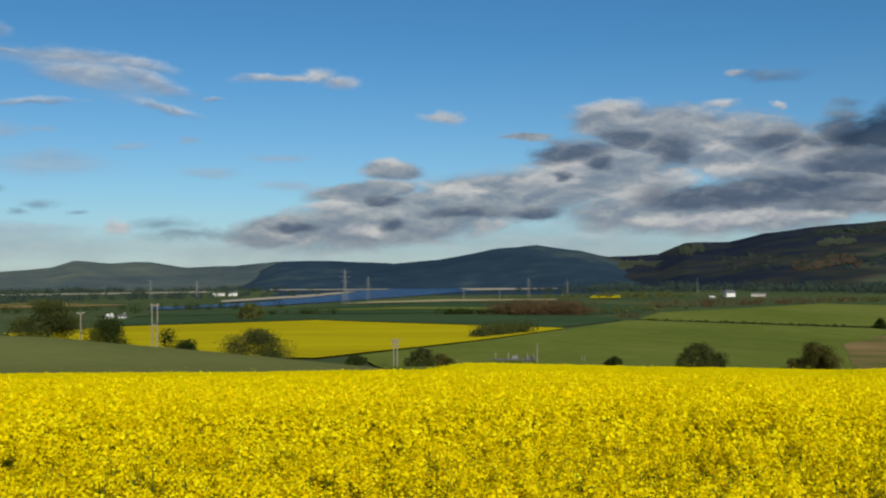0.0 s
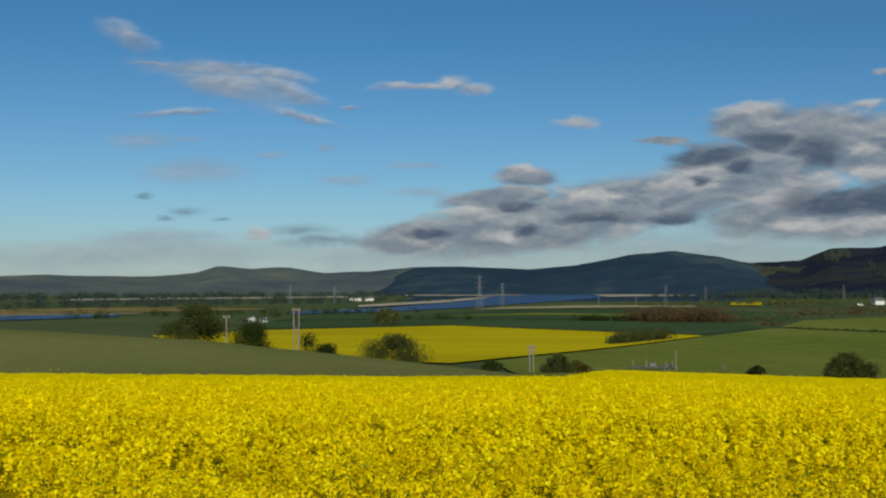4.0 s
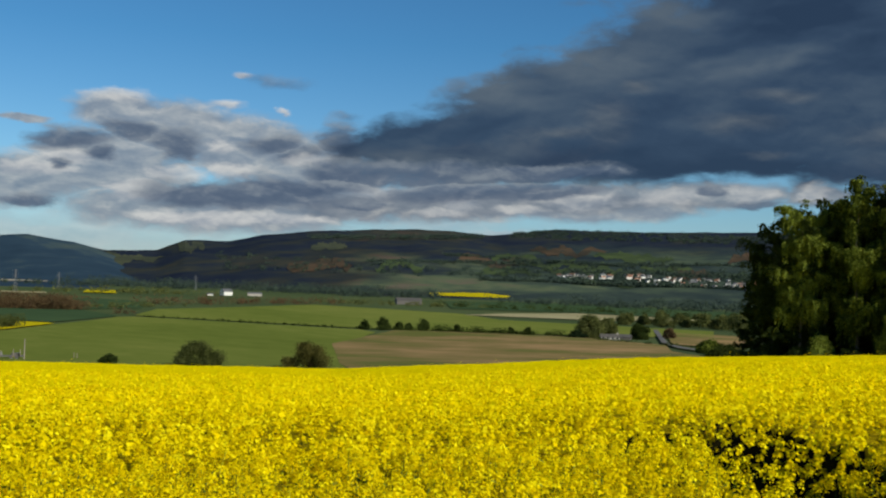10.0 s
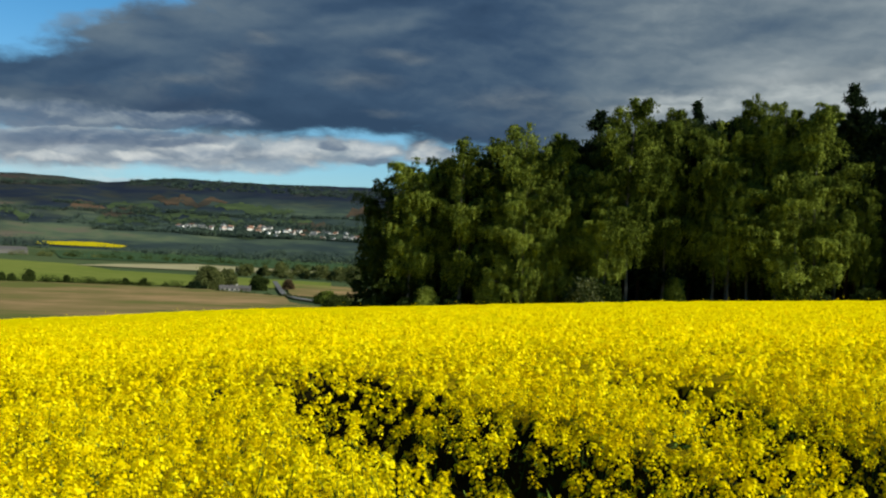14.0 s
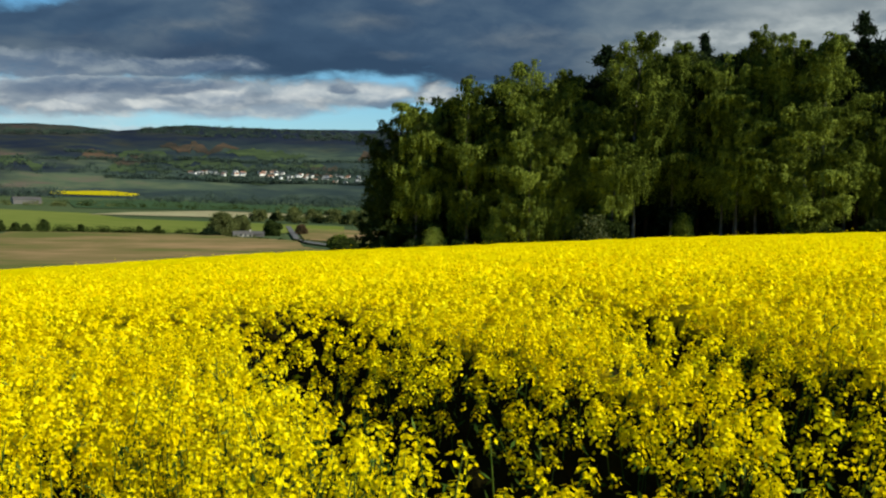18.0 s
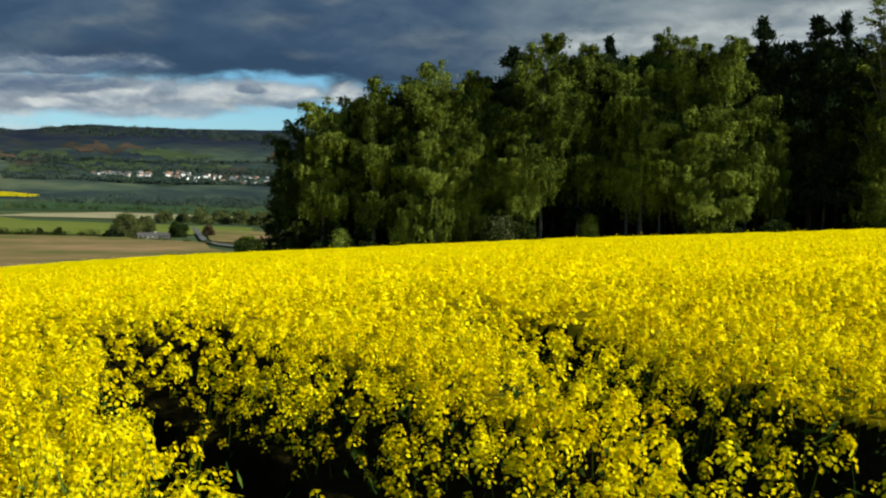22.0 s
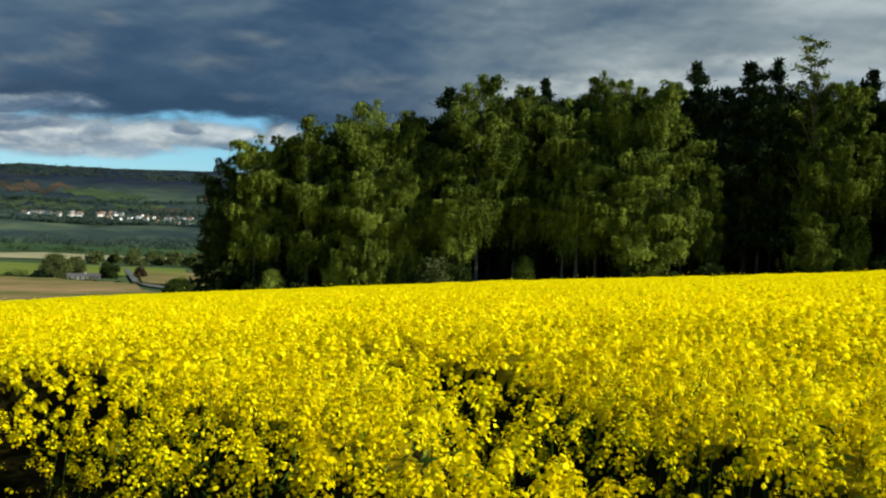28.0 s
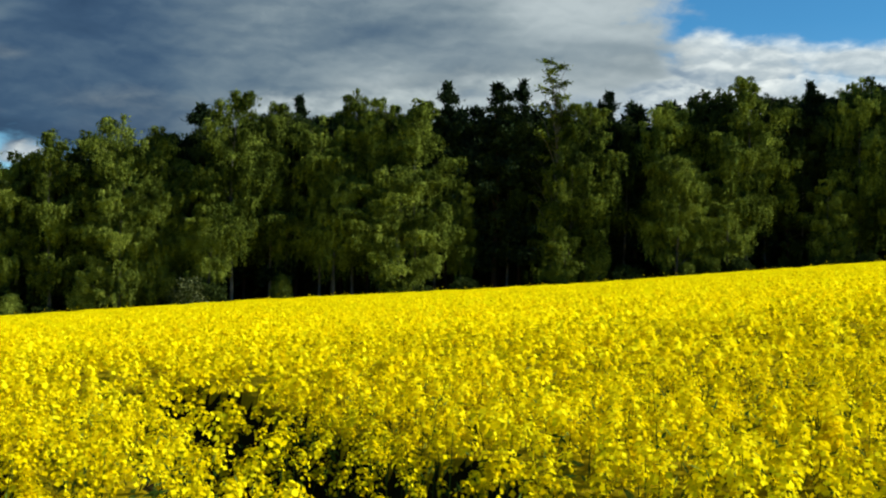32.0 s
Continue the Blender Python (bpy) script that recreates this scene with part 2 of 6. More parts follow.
    band = [(63.8, 8.72, 5.67, 0.68, 6), (69.1, 9.40, 4.00, 0.75, 3), (57.5, 7.87, 5.33, 0.48, 5), (65.5, 8.38, 10.67, 0.75, -1), (58.0, 8.25, 3.33, 0.48, 0)]
    cumulus = [(79.1, 10.97, 2.50, 1.30, 1), (81.2, 10.43, 5.00, 1.54, -2), (87.5, 10.21, 6.00, 1.16, -3), (92.1, 10.31, 4.67, 0.96, -1), (98.4, 10.02, 6.67, 1.20, -2), (75.9, 10.29, 2.33, 0.86, 2), (84.0, 7.6, 12.00, 3.20, 0), (98.0, 7.6, 12.00, 3.00, 0)]
    WHITE = [(0.25, (0.44, 0.49, 0.56)), (0.5, (0.66, 0.68, 0.70)), (0.75, (0.86, 0.86, 0.84))]
    PALE = [(0.2, (0.22, 0.28, 0.37)), (0.45, (0.33, 0.38, 0.45)), (0.6, (0.44, 0.48, 0.52)), (0.8, (0.64, 0.65, 0.65))]
    GREY = [(0.2, (0.17, 0.22, 0.29)), (0.5, (0.27, 0.315, 0.375)), (0.8, (0.46, 0.48, 0.50))]
    SLATE = [(0.2, (0.085, 0.130, 0.215)), (0.5, (0.135, 0.185, 0.27)), (0.8, (0.29, 0.34, 0.40))]
    # thin high cloud, then small puffs
    haze = [(-22, 1.6, 16, 1.2, 0), (-8, 1.5, 14, 1.3, 0), (6, 1.8, 14, 1.6, 0), (16, 2.6, 9, 1.4, 6), (25, 3.2, 8, 1.2, 0)]
    col = cloud(clear, soft, haze, [(0.2, (0.33, 0.41, 0.50)), (0.5, (0.45, 0.51, 0.57)), (0.8, (0.62, 0.65, 0.67))], 0.9, 0.5, 0.5, 0.1)
    col = cloud(col, calm, streaks, [(0.2, (0.25, 0.37, 0.55)), (0.5, (0.42, 0.52, 0.66)), (0.75, (0.74, 0.80, 0.86))], 0.9, 0.45, 0.85, 0.4, streak)
    col = cloud(col, calm, veil, [(0.2, (0.34, 0.46, 0.60)), (0.7, (0.52, 0.60, 0.69))], 0.9, 0.5, 0.5, 0.1, streak)
    col = cloud(col, tight, puffs, WHITE, 0.85, 0.6, 0.85, 0.3)
    # grey bank along the hills: its body, sunlit tops and slate-blue bases
    col = cloud(col, calm, bank, PALE, 0.45, 0.38, 0.92, 0.15)
    col = cloud(col, calm, bank_east, GREY, 0.5, 0.6, 0.92, 0.15)
    col = cloud(col, tight, bright, WHITE, 0.6, 0.6, 0.75, 0.25)
    col = cloud(col, tight, slate, SLATE, 1.1, 0.8, 0.55, 0.3)
    col = cloud(col, tight, clumps, SLATE, 0.65, 0.75, 0.9, 0.3)
    # towering cloud beyond the wood
    col = cloud(col, calm, cumulus, [(0.15, (0.36, 0.41, 0.46)), (0.45, (0.48, 0.515, 0.55)), (0.65, (0.64, 0.66, 0.675)), (0.85, (0.82, 0.82, 0.81))], 0.6, 0.5, 0.95, 0.25)
    def shower(where, blobs):
        best = None
        for a, e, w, h, tilt, amp in blobs:
            m = k.mapping(after(where), (a, e, 0), (0, 0, radians(tilt)), (w, h, 1), "TEXTURE")
            d = k.math("MULTIPLY", k.math("SUBTRACT", 1.0, k.vec("LENGTH", m)), amp)
            chain.append(d)
            best = d if best is None else k.math("MAXIMUM", best, d)
        return best

    # the dark shower cloud
    dark = shower(calm, [
        (25.5, 7.2, 6.8, 1.9, 8, 1.0), (30.5, 8.6, 7.5, 3.2, 24, 1.1), (37, 10.0, 9, 4.9, 20, 1.2), (47, 12.2, 14, 6.6, 4, 1.3), (58, 15.0, 15, 5.9, 3, 1.3),
        (66, 17.0, 13.5, 6.4, 0, 1.2), (48, 22, 22, 11, 0, 1.2), (62, 34, 22, 16, 0, 1.2), (69, 14.0, 10.5, 4.6, 2, 1.2), (35, 7.0, 9, 2.3, 3, 1.1), (43, 7.6, 9, 2.2, 3, 1.1), (60, 12.0, 13, 3.6, 3, 1.2), (33, 6.0, 10, 1.2, 4, 0.55), (43, 6.7, 8, 1.1, 4, 0.55), (28.5, 9.6, 5.5, 2.0, 26, 0.6), (54, 9.0, 9, 2.6, 6, 1.2)])
    dark = k.math("MAXIMUM", dark, shower(calm, [(64, 10.6, 10, 3.2, 4, 1.2), (72, 10.8, 7, 3.0, 3, 1.2), (46, 7.6, 8, 2.0, 4, 1.0), (30, 6.7, 9, 1.7, 4, 1.0), (39, 7.3, 10, 1.9, 4, 1.0), (50, 7.4, 9, 2.8, 5, 1.1), (59, 8.4, 9, 3.4, 5, 1.1)]))
    da = k.step(k.math("ADD", dark, k.math("MULTIPLY", k.math("SUBTRACT", billow, 0.5), 0.8)), -0.02, 0.42)
    side = k.step(k.math("ADD", az, k.math("MULTIPLY", k.math("SUBTRACT", billow, 0.5), 7.0)), 40.0, 74.0)
    slow, _ = k.noise(k.mapping(plane, loc=(4, 2, 0), scale=(0.075, 0.22, 1)), 1.0, 3.0, 0.5, 0.4)
    tone = k.math("ADD", k.math("ADD", k.math("ADD", k.math("MULTIPLY_ADD", slow, 0.95, 0.08), k.math("MULTIPLY_ADD", billow, 0.06, 0.08)), k.math("ADD", k.math("MULTIPLY", side, 0.42), k.math("MULTIPLY", relief, 0.12))), k.math("SUBTRACT", k.math("MULTIPLY", da, -0.11), k.math("MULTIPLY", k.step(az, 28.0, 44.0), 0.11)))
    dc = k.ramp(tone, [(0.34, (0.030, 0.056, 0.108)), (0.44, (0.045, 0.079, 0.140)), (0.53, (0.076, 0.116, 0.175)), (0.66, (0.140, 0.182, 0.228)), (0.82, (0.26, 0.30, 0.33)), (1.0, (0.46, 0.49, 0.51))])
    col = k.mix(k.math("MULTIPLY", da, 0.97), col, dc)
    # paler folds in it, and the sunlit clouds below its base
    col = cloud(col, calm, glow, [(0.2, (0.10, 0.135, 0.18)), (0.7, (0.20, 0.225, 0.25))], 1.2, 0.5, 0.55, 0.2)
    col = cloud(col, calm, band, [(0.2, (0.32, 0.36, 0.385)), (0.7, (0.54, 0.57, 0.58))], 0.9, 0.45, 0.8, 0.15)
    col = cloud(col, tight, bright_east, WHITE, 0.7, 0.6, 0.52, 0.25)
    col = cloud(col, tight, clumps_east, SLATE, 0.55, 0.5, 0.8, 0.3)
    # broken cloud over the rest of the sky
    far_fac, _ = k.noise(coord, 3.2, 5.0, 0.6)
    away = k.math("SUBTRACT", 1.0, k.math("MULTIPLY", k.step(az, -50, -32), k.math("SUBTRACT", 1.0, k.step(az, 112, 128))))
    away = k.math("MAXIMUM", away, k.step(el, 22, 40))
    ca = k.math("MULTIPLY", k.math("MULTIPLY", k.step(far_fac, 0.52, 0.66), away), k.step(el, 0, 4))
    col = k.mix(k.math("MULTIPLY", ca, 0.8), col, k.ramp(far_fac, [(0.5, (0.32, 0.34, 0.37)), (0.75, (0.14, 0.16, 0.20))]))
    bg = k.n("ShaderNodeBackground")
    k.put(bg.inputs["Color"], col)
    bg.inputs["Strength"].default_value = 0.74
    out = k.n("ShaderNodeOutputWorld")
    k.put(out.inputs["Surface"], bg.outputs[0])


SKY_GAIN = 0.085
build_world()
sun = new("sun", bpy.data.lights.new("sun", "SUN"))
sun.data.energy, sun.data.angle, sun.data.color = 5.0, radians(0.6), (1.0, 0.95, 0.80)
sx, sy = math.sin(radians(SUN_AZ)) * math.cos(radians(SUN_EL)), math.cos(radians(SUN_AZ)) * math.cos(radians(SUN_EL))
sun.matrix_world = look((sx * 50, sy * 50, 60), (sx * 49, sy * 49, 60 - math.sin(radians(SUN_EL))))

# ---- materials ----


def material(name, stops, size=1.0, size2=None, rough=0.85, bump=0.0, bump_size=None, thin=0.0, island=0.0, own=0.0, metal=0.0, stretch=(1, 1, 1), spec=0.0, weights=(0.65, 0.35)):
    """A surface whose colour runs through stops by noise at two sizes (metres), varied a little per piece."""
    mat = bpy.data.materials.new(name)
    mat.use_nodes = True
    mat.node_tree.nodes.clear()
    k = Nodes(mat.node_tree)
    place = k.mapping(k.n("ShaderNodeTexCoord").outputs["Object"] if own == 0 else k.n("ShaderNodeNewGeometry").outputs["Position"], scale=stretch)
    a, _ = k.noise(place, 1.0 / size, 4.0, 0.6)
    b, _ = k.noise(place, 1.0 / (size2 or size / 9.0), 4.0, 0.6)
    fac = k.math("ADD", k.math("MULTIPLY", a, weights[0]), k.math("MULTIPLY", b, weights[1]))
    if island:
        r = k.n("ShaderNodeNewGeometry").outputs["Random Per Island"]
        fac = k.math("ADD", fac, k.math("MULTIPLY", k.math("SUBTRACT", r, 0.5), island))
    if own:
        r = k.n("ShaderNodeObjectInfo").outputs["Random"]
        fac = k.math("ADD", fac, k.math("MULTIPLY", k.math("SUBTRACT", r, 0.5), own))
    col = k.ramp(fac, stops)
    bsdf = k.n("ShaderNodeBsdfPrincipled")
    k.put(bsdf.inputs["Base Color"], col)
    bsdf.inputs["Roughness"].default_value = rough
    bsdf.inputs["Metallic"].default_value = metal
    bsdf.inputs["Specular IOR Level"].default_value = spec
    if bump:
        c, _ = k.noise(place, 1.0 / (bump_size or size / 9.0), 4.0, 0.65)
        bn = k.n("ShaderNodeBump")
        bn.inputs["Strength"].default_value = bump
        bn.inputs["Distance"].default_value = (bump_size or size / 9.0) * 0.5
        k.put(bn.inputs["Height"], c)
        k.put(bsdf.inputs["Normal"], bn.outputs[0])
    surface = bsdf.outputs[0]
    if thin:
        tr = k.n("ShaderNodeBsdfTranslucent")
        k.put(tr.inputs["Color"], col)
        ms = k.n("ShaderNodeMixShader")
        ms.inputs[0].default_value = thin
        k.put(ms.inputs[1], surface)
        k.put(ms.inputs[2], tr.outputs[0])
        surface = ms.outputs[0]
    out = k.n("ShaderNodeOutputMaterial")
    k.put(out.inputs["Surface"], surface)
    return mat


M_PETAL = material("rape petals", [(0.3, (0.62, 0.45, 0.001)), (0.5, (0.88, 0.695, 0.001)), (0.7, (0.98, 0.87, 0.010))], 0.5, 0.06, 0.6, thin=0.42, island=0.35)
M_CANOPY = material("rape canopy", [(0.28, (0.56, 0.425, 0.002)), (0.44, (0.82, 0.645, 0.001)), (0.7, (0.92, 0.765, 0.003))], 0.9, 0.16, 0.8, bump=0.9, bump_size=0.16)
M_STEM = material("rape stems and leaves", [(0.3, (0.0209, 0.0421, 0.0055)), (0.55, (0.0609, 0.1043, 0.0139)), (0.8, (0.1740, 0.2271, 0.0348))], 0.5, 0.08, 0.6, thin=0.2, island=0.5)
# near-black leaf colour stands for the shade low in the crop
M_UNDER = material("shade-dark lower leaves and litter", [(0.3, (0.0085, 0.0075, 0.0022)), (0.7, (0.0230, 0.0190, 0.0050))], 0.4, 0.05, 0.8, bump=0.8, bump_size=0.08)
# petals mixed with green, toned down for the shade under the heads
M_DEEP = material("lower flowers toned down for shade", [(0.3, (0.085, 0.075, 0.005)), (0.5, (0.25, 0.19, 0.004)), (0.7, (0.45, 0.34, 0.005))], 0.3, 0.05, 0.8, bump=0.8, bump_size=0.06)
M_GRASS = material("valley grass", [(0.3, (0.0504, 0.0744, 0.0360)), (0.5, (0.0720, 0.1008, 0.0432)), (0.7, (0.1140, 0.1260, 0.0600))], 260, 30, 0.95, own=0.001)
M_GREEN = material("young green cereal", [(0.35, (0.1103, 0.1444, 0.0275)), (0.5, (0.1454, 0.1756, 0.0358)), (0.68, (0.1947, 0.2137, 0.0522))], 120, 9, 0.95, own=0.001, stretch=(1.0, 0.35, 1))
M_DARKGREEN = material("dark green cereal", [(0.35, (0.0391, 0.0713, 0.0345)), (0.6, (0.0575, 0.0966, 0.0437))], 120, 10, 0.95, own=0.001)
M_GREYGREEN = material("grey-green barley", [(0.35, (0.118, 0.136, 0.042)), (0.5, (0.142, 0.155, 0.050)), (0.7, (0.172, 0.178, 0.064))], 30, 1.5, 0.95, bump=0.12, bump_size=0.8, own=0.001)
M_BROWN = material("bare brown field", [(0.4, (0.125, 0.132, 0.038)), (0.5, (0.205, 0.155, 0.064)), (0.62, (0.33, 0.215, 0.105))], 70, 12, 0.95, own=0.001, stretch=(1.0, 1.3, 1), weights=(0.85, 0.15))
M_PALE = material("pale dry strip", [(0.3, (0.26, 0.23, 0.12)), (0.7, (0.42, 0.38, 0.22))], 60, 8, 0.95, own=0.001)
M_FARRAPE = material("distant rape field", [(0.32, (0.3608, 0.2952, 0.0098)), (0.5, (0.4592, 0.3772, 0.0082)), (0.7, (0.5412, 0.451, 0.0115))], 80, 9, 0.9, own=0.001, stretch=(0.35, 1.3, 1))
M_SAND = material("tidal sand", [(0.3, (0.30, 0.27, 0.20)), (0.7, (0.46, 0.42, 0.33))], 80, 12, 0.9, own=0.001)
M_ROAD = material("asphalt lane", [(0.3, (0.10, 0.10, 0.10)), (0.7, (0.17, 0.165, 0.16))], 8, 0.6, 0.85, own=0.001)
M_BIRCH = material("birch leaves", [(0.34, (0.0190, 0.0290, 0.0050)), (0.5, (0.0820, 0.1060, 0.0160)), (0.65, (0.2500, 0.2980, 0.0480))], 1.9, 0.4, 0.55, thin=0.15, island=0.22, own=0.12)
M_OAK = material("broad leaves and shade-toned birch leaves", [(0.25, (0.012, 0.019, 0.005)), (0.5, (0.030, 0.044, 0.011)), (0.78, (0.068, 0.090, 0.024))], 2.5, 0.5, 0.55, thin=0.2, island=0.22)
M_PINE = material("pine needles and shade-dark inner leaves", [(0.25, (0.006, 0.011, 0.005)), (0.5, (0.013, 0.022, 0.010)), (0.78, (0.028, 0.042, 0.018))], 2.0, 0.4, 0.6, thin=0.1, island=0.5)
M_COPPER = material("reddish young leaves", [(0.25, (0.056, 0.0384, 0.0208)), (0.5, (0.1, 0.064, 0.0336)), (0.78, (0.136, 0.1, 0.048))], 6, 1.5, 0.7, thin=0.2, island=0.5)
M_OLIVE = material("olive hawthorn leaves", [(0.25, (0.0367, 0.0367, 0.0095)), (0.5, (0.0734, 0.0713, 0.0181)), (0.78, (0.1210, 0.1080, 0.0324))], 2.5, 0.5, 0.6, thin=0.2, island=0.5)
# lighter copy of the hawthorn greens, paled to imitate haze
M_VALLEY = material("valley trees paled for haze", [(0.25, (0.040, 0.048, 0.016)), (0.5, (0.085, 0.098, 0.030)), (0.78, (0.145, 0.155, 0.052))], 4.0, 0.8, 0.6, thin=0.2, island=0.5)
M_SAGE = material("grey-green hawthorn leaves", [(0.25, (0.0290, 0.0379, 0.0107)), (0.5, (0.0580, 0.0692, 0.0197)), (0.78, (0.0982, 0.1071, 0.0357))], 2.5, 0.5, 0.6, thin=0.2, island=0.5)
M_BARK = material("birch bark", [(0.35, (0.03, 0.026, 0.022)), (0.52, (0.11, 0.10, 0.085)), (0.7, (0.28, 0.26, 0.23))], 0.8, 0.12, 0.85, bump=0.5, bump_size=0.06, stretch=(1, 1, 0.4))
M_PINEBARK = material("pine bark", [(0.3, (0.018, 0.013, 0.010)), (0.7, (0.060, 0.040, 0.028))], 0.8, 0.1, 0.95, bump=0.8, bump_size=0.08, stretch=(1, 1, 0.3))
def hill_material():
    """Moor and woods along the top and, darkened for cloud shade, towards the river; pasture and plough elsewhere."""
    mat = bpy.data.materials.new("hill woods and pasture with painted cloud shade")
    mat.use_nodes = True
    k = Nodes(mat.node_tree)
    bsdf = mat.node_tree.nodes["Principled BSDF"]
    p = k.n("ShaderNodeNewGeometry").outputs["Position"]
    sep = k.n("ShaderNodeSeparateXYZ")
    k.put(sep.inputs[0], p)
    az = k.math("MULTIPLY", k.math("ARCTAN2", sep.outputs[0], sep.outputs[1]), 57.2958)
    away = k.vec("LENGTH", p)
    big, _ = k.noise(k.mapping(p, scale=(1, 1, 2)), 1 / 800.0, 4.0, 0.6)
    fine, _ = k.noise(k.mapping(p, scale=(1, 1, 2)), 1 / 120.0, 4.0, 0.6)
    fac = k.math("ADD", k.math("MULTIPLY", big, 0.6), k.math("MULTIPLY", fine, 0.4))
    # the blue in the pasture tones is distance haze put into the colour
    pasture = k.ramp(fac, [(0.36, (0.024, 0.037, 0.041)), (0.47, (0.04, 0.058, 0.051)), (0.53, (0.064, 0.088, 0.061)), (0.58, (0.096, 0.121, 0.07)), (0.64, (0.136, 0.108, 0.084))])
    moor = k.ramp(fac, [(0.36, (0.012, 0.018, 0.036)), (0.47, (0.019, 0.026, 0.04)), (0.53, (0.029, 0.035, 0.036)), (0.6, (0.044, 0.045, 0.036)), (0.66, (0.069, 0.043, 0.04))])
    # dark tones by direction follow a cloud's shade, painted with the moor
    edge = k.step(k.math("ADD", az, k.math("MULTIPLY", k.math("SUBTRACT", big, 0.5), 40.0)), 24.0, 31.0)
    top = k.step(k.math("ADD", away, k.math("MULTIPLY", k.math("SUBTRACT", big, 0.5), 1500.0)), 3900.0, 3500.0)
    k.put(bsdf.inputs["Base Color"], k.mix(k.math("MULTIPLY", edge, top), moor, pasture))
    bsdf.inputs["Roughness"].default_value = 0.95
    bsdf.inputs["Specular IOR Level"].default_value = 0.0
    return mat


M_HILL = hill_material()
# bluish lift puts distance haze into the trees' own colour
M_FARTREE = material("distant trees tinted for haze", [(0.25, (0.0230, 0.0368, 0.0345)), (0.5, (0.0368, 0.0552, 0.0437)), (0.78, (0.0598, 0.0805, 0.0529))], 60, 12, 0.8, island=0.3)
# cloud shade and blue haze are mixed into the forest's base colour
M_FOREST = material("far forest toned for cloud shade and haze", [(0.36, (0.0187, 0.0376, 0.0620)), (0.52, (0.0283, 0.0527, 0.0803)), (0.6, (0.0527, 0.0789, 0.0838)), (0.68, (0.1127, 0.1127, 0.0874))], 700, 110, 0.95, own=0.001)
# pale blue-grey lift imitates haze over the farthest hills
M_FARHILL = material("far hills tinted for haze", [(0.36, (0.0531, 0.0751, 0.0911)), (0.5, (0.0797, 0.1066, 0.1092)), (0.6, (0.1129, 0.1339, 0.1138)), (0.68, (0.1727, 0.1434, 0.1290))], 600, 120, 0.95, own=0.001)
M_MOOR = material("brown moor", [(0.35, (0.0332, 0.0340, 0.0290)), (0.5, (0.0695, 0.0523, 0.0362)), (0.7, (0.1237, 0.0759, 0.0483))], 160, 60, 0.95, own=0.001)
M_HILLGREEN = material("hill pasture", [(0.35, (0.0276, 0.0414, 0.0283)), (0.5, (0.0497, 0.0718, 0.0335)), (0.7, (0.0828, 0.1132, 0.0438))], 180, 40, 0.95, own=0.001)
M_HILLOLIVE = material("hill grass", [(0.35, (0.0329, 0.0419, 0.0359)), (0.55, (0.0598, 0.0688, 0.0448)), (0.7, (0.0822, 0.0897, 0.0538))], 180, 40, 0.95, own=0.001)
M_WOODPOLE = material("weathered pole wood", [(0.3, (0.1680, 0.1400, 0.1120)), (0.7, (0.2940, 0.2590, 0.2170))], 1.0, 0.1, 0.85, bump=0.3, bump_size=0.05, stretch=(1, 1, 0.15))
M_STEEL = material("galvanised steel", [(0.3, (0.16, 0.165, 0.17)), (0.7, (0.26, 0.265, 0.27))], 2.0, 0.3, 0.5, metal=0.4, spec=0.3)
M_WHITEWALL = material("white plaster", [(0.3, (0.496, 0.488, 0.464)), (0.7, (0.656, 0.648, 0.624))], 3.0, 0.4, 0.9, spec=0.3)
M_VILLAGE = material("weathered pale walls", [(0.3, (0.4774, 0.4633, 0.4352)), (0.7, (0.8424, 0.8143, 0.7722))], 3.0, 0.4, 0.9, own=0.5)
M_STONEWALL = material("grey stone wall", [(0.3, (0.24, 0.22, 0.20)), (0.7, (0.42, 0.39, 0.35))], 1.5, 0.3, 0.9, bump=0.4)
M_SLATE = material("slate roof", [(0.3, (0.06, 0.063, 0.072)), (0.7, (0.12, 0.123, 0.132))], 2.0, 0.3, 0.7, own=0.35, spec=0.3)
M_TILE = material("reddish roof tiles", [(0.3, (0.20, 0.10, 0.07)), (0.7, (0.34, 0.18, 0.12))], 2.0, 0.3, 0.8, own=0.35)
M_DARKMETAL = material("dark painted metal", [(0.3, (0.06, 0.055, 0.05)), (0.7, (0.12, 0.11, 0.10))], 1.0, 0.15, 0.55, spec=0.3)
M_GLASS = material("window glass", [(0.3, (0.02, 0.025, 0.03)), (0.7, (0.04, 0.05, 0.06))], 2, 0.5, 0.08, spec=0.6)
M_TYRE = material("tyre rubber", [(0.3, (0.02, 0.02, 0.02)), (0.7, (0.05, 0.05, 0.05))], 0.5, 0.05, 0.9, spec=0.3)


def water_material():
    mat = bpy.data.materials.new("river water")
    mat.use_nodes = True
    k = Nodes(mat.node_tree)
    bsdf = mat.node_tree.nodes["Principled BSDF"]
    p = k.n("ShaderNodeNewGeometry").outputs["Position"]
    a, _ = k.noise(k.mapping(p, scale=(1, 0.4, 1)), 1 / 60.0, 4, 0.6)
    k.put(bsdf.inputs["Base Color"], k.ramp(a, [(0.3, (0.012, 0.022, 0.06)), (0.7, (0.02, 0.035, 0.085))]))
    bsdf.inputs["Roughness"].default_value = 0.35
    bsdf.inputs["Specular IOR Level"].default_value = 0.22
    b, _ = k.noise(p, 1 / 7.0, 4, 0.7)
    bn = k.n("ShaderNodeBump")
    bn.inputs["Strength"].default_value, bn.inputs["Distance"].default_value = 0.9, 2.0
    k.put(bn.inputs["Height"], b)
    k.put(bsdf.inputs["Normal"], bn.outputs[0])
    return mat


M_WATER = water_material()

# ---- meshes ----


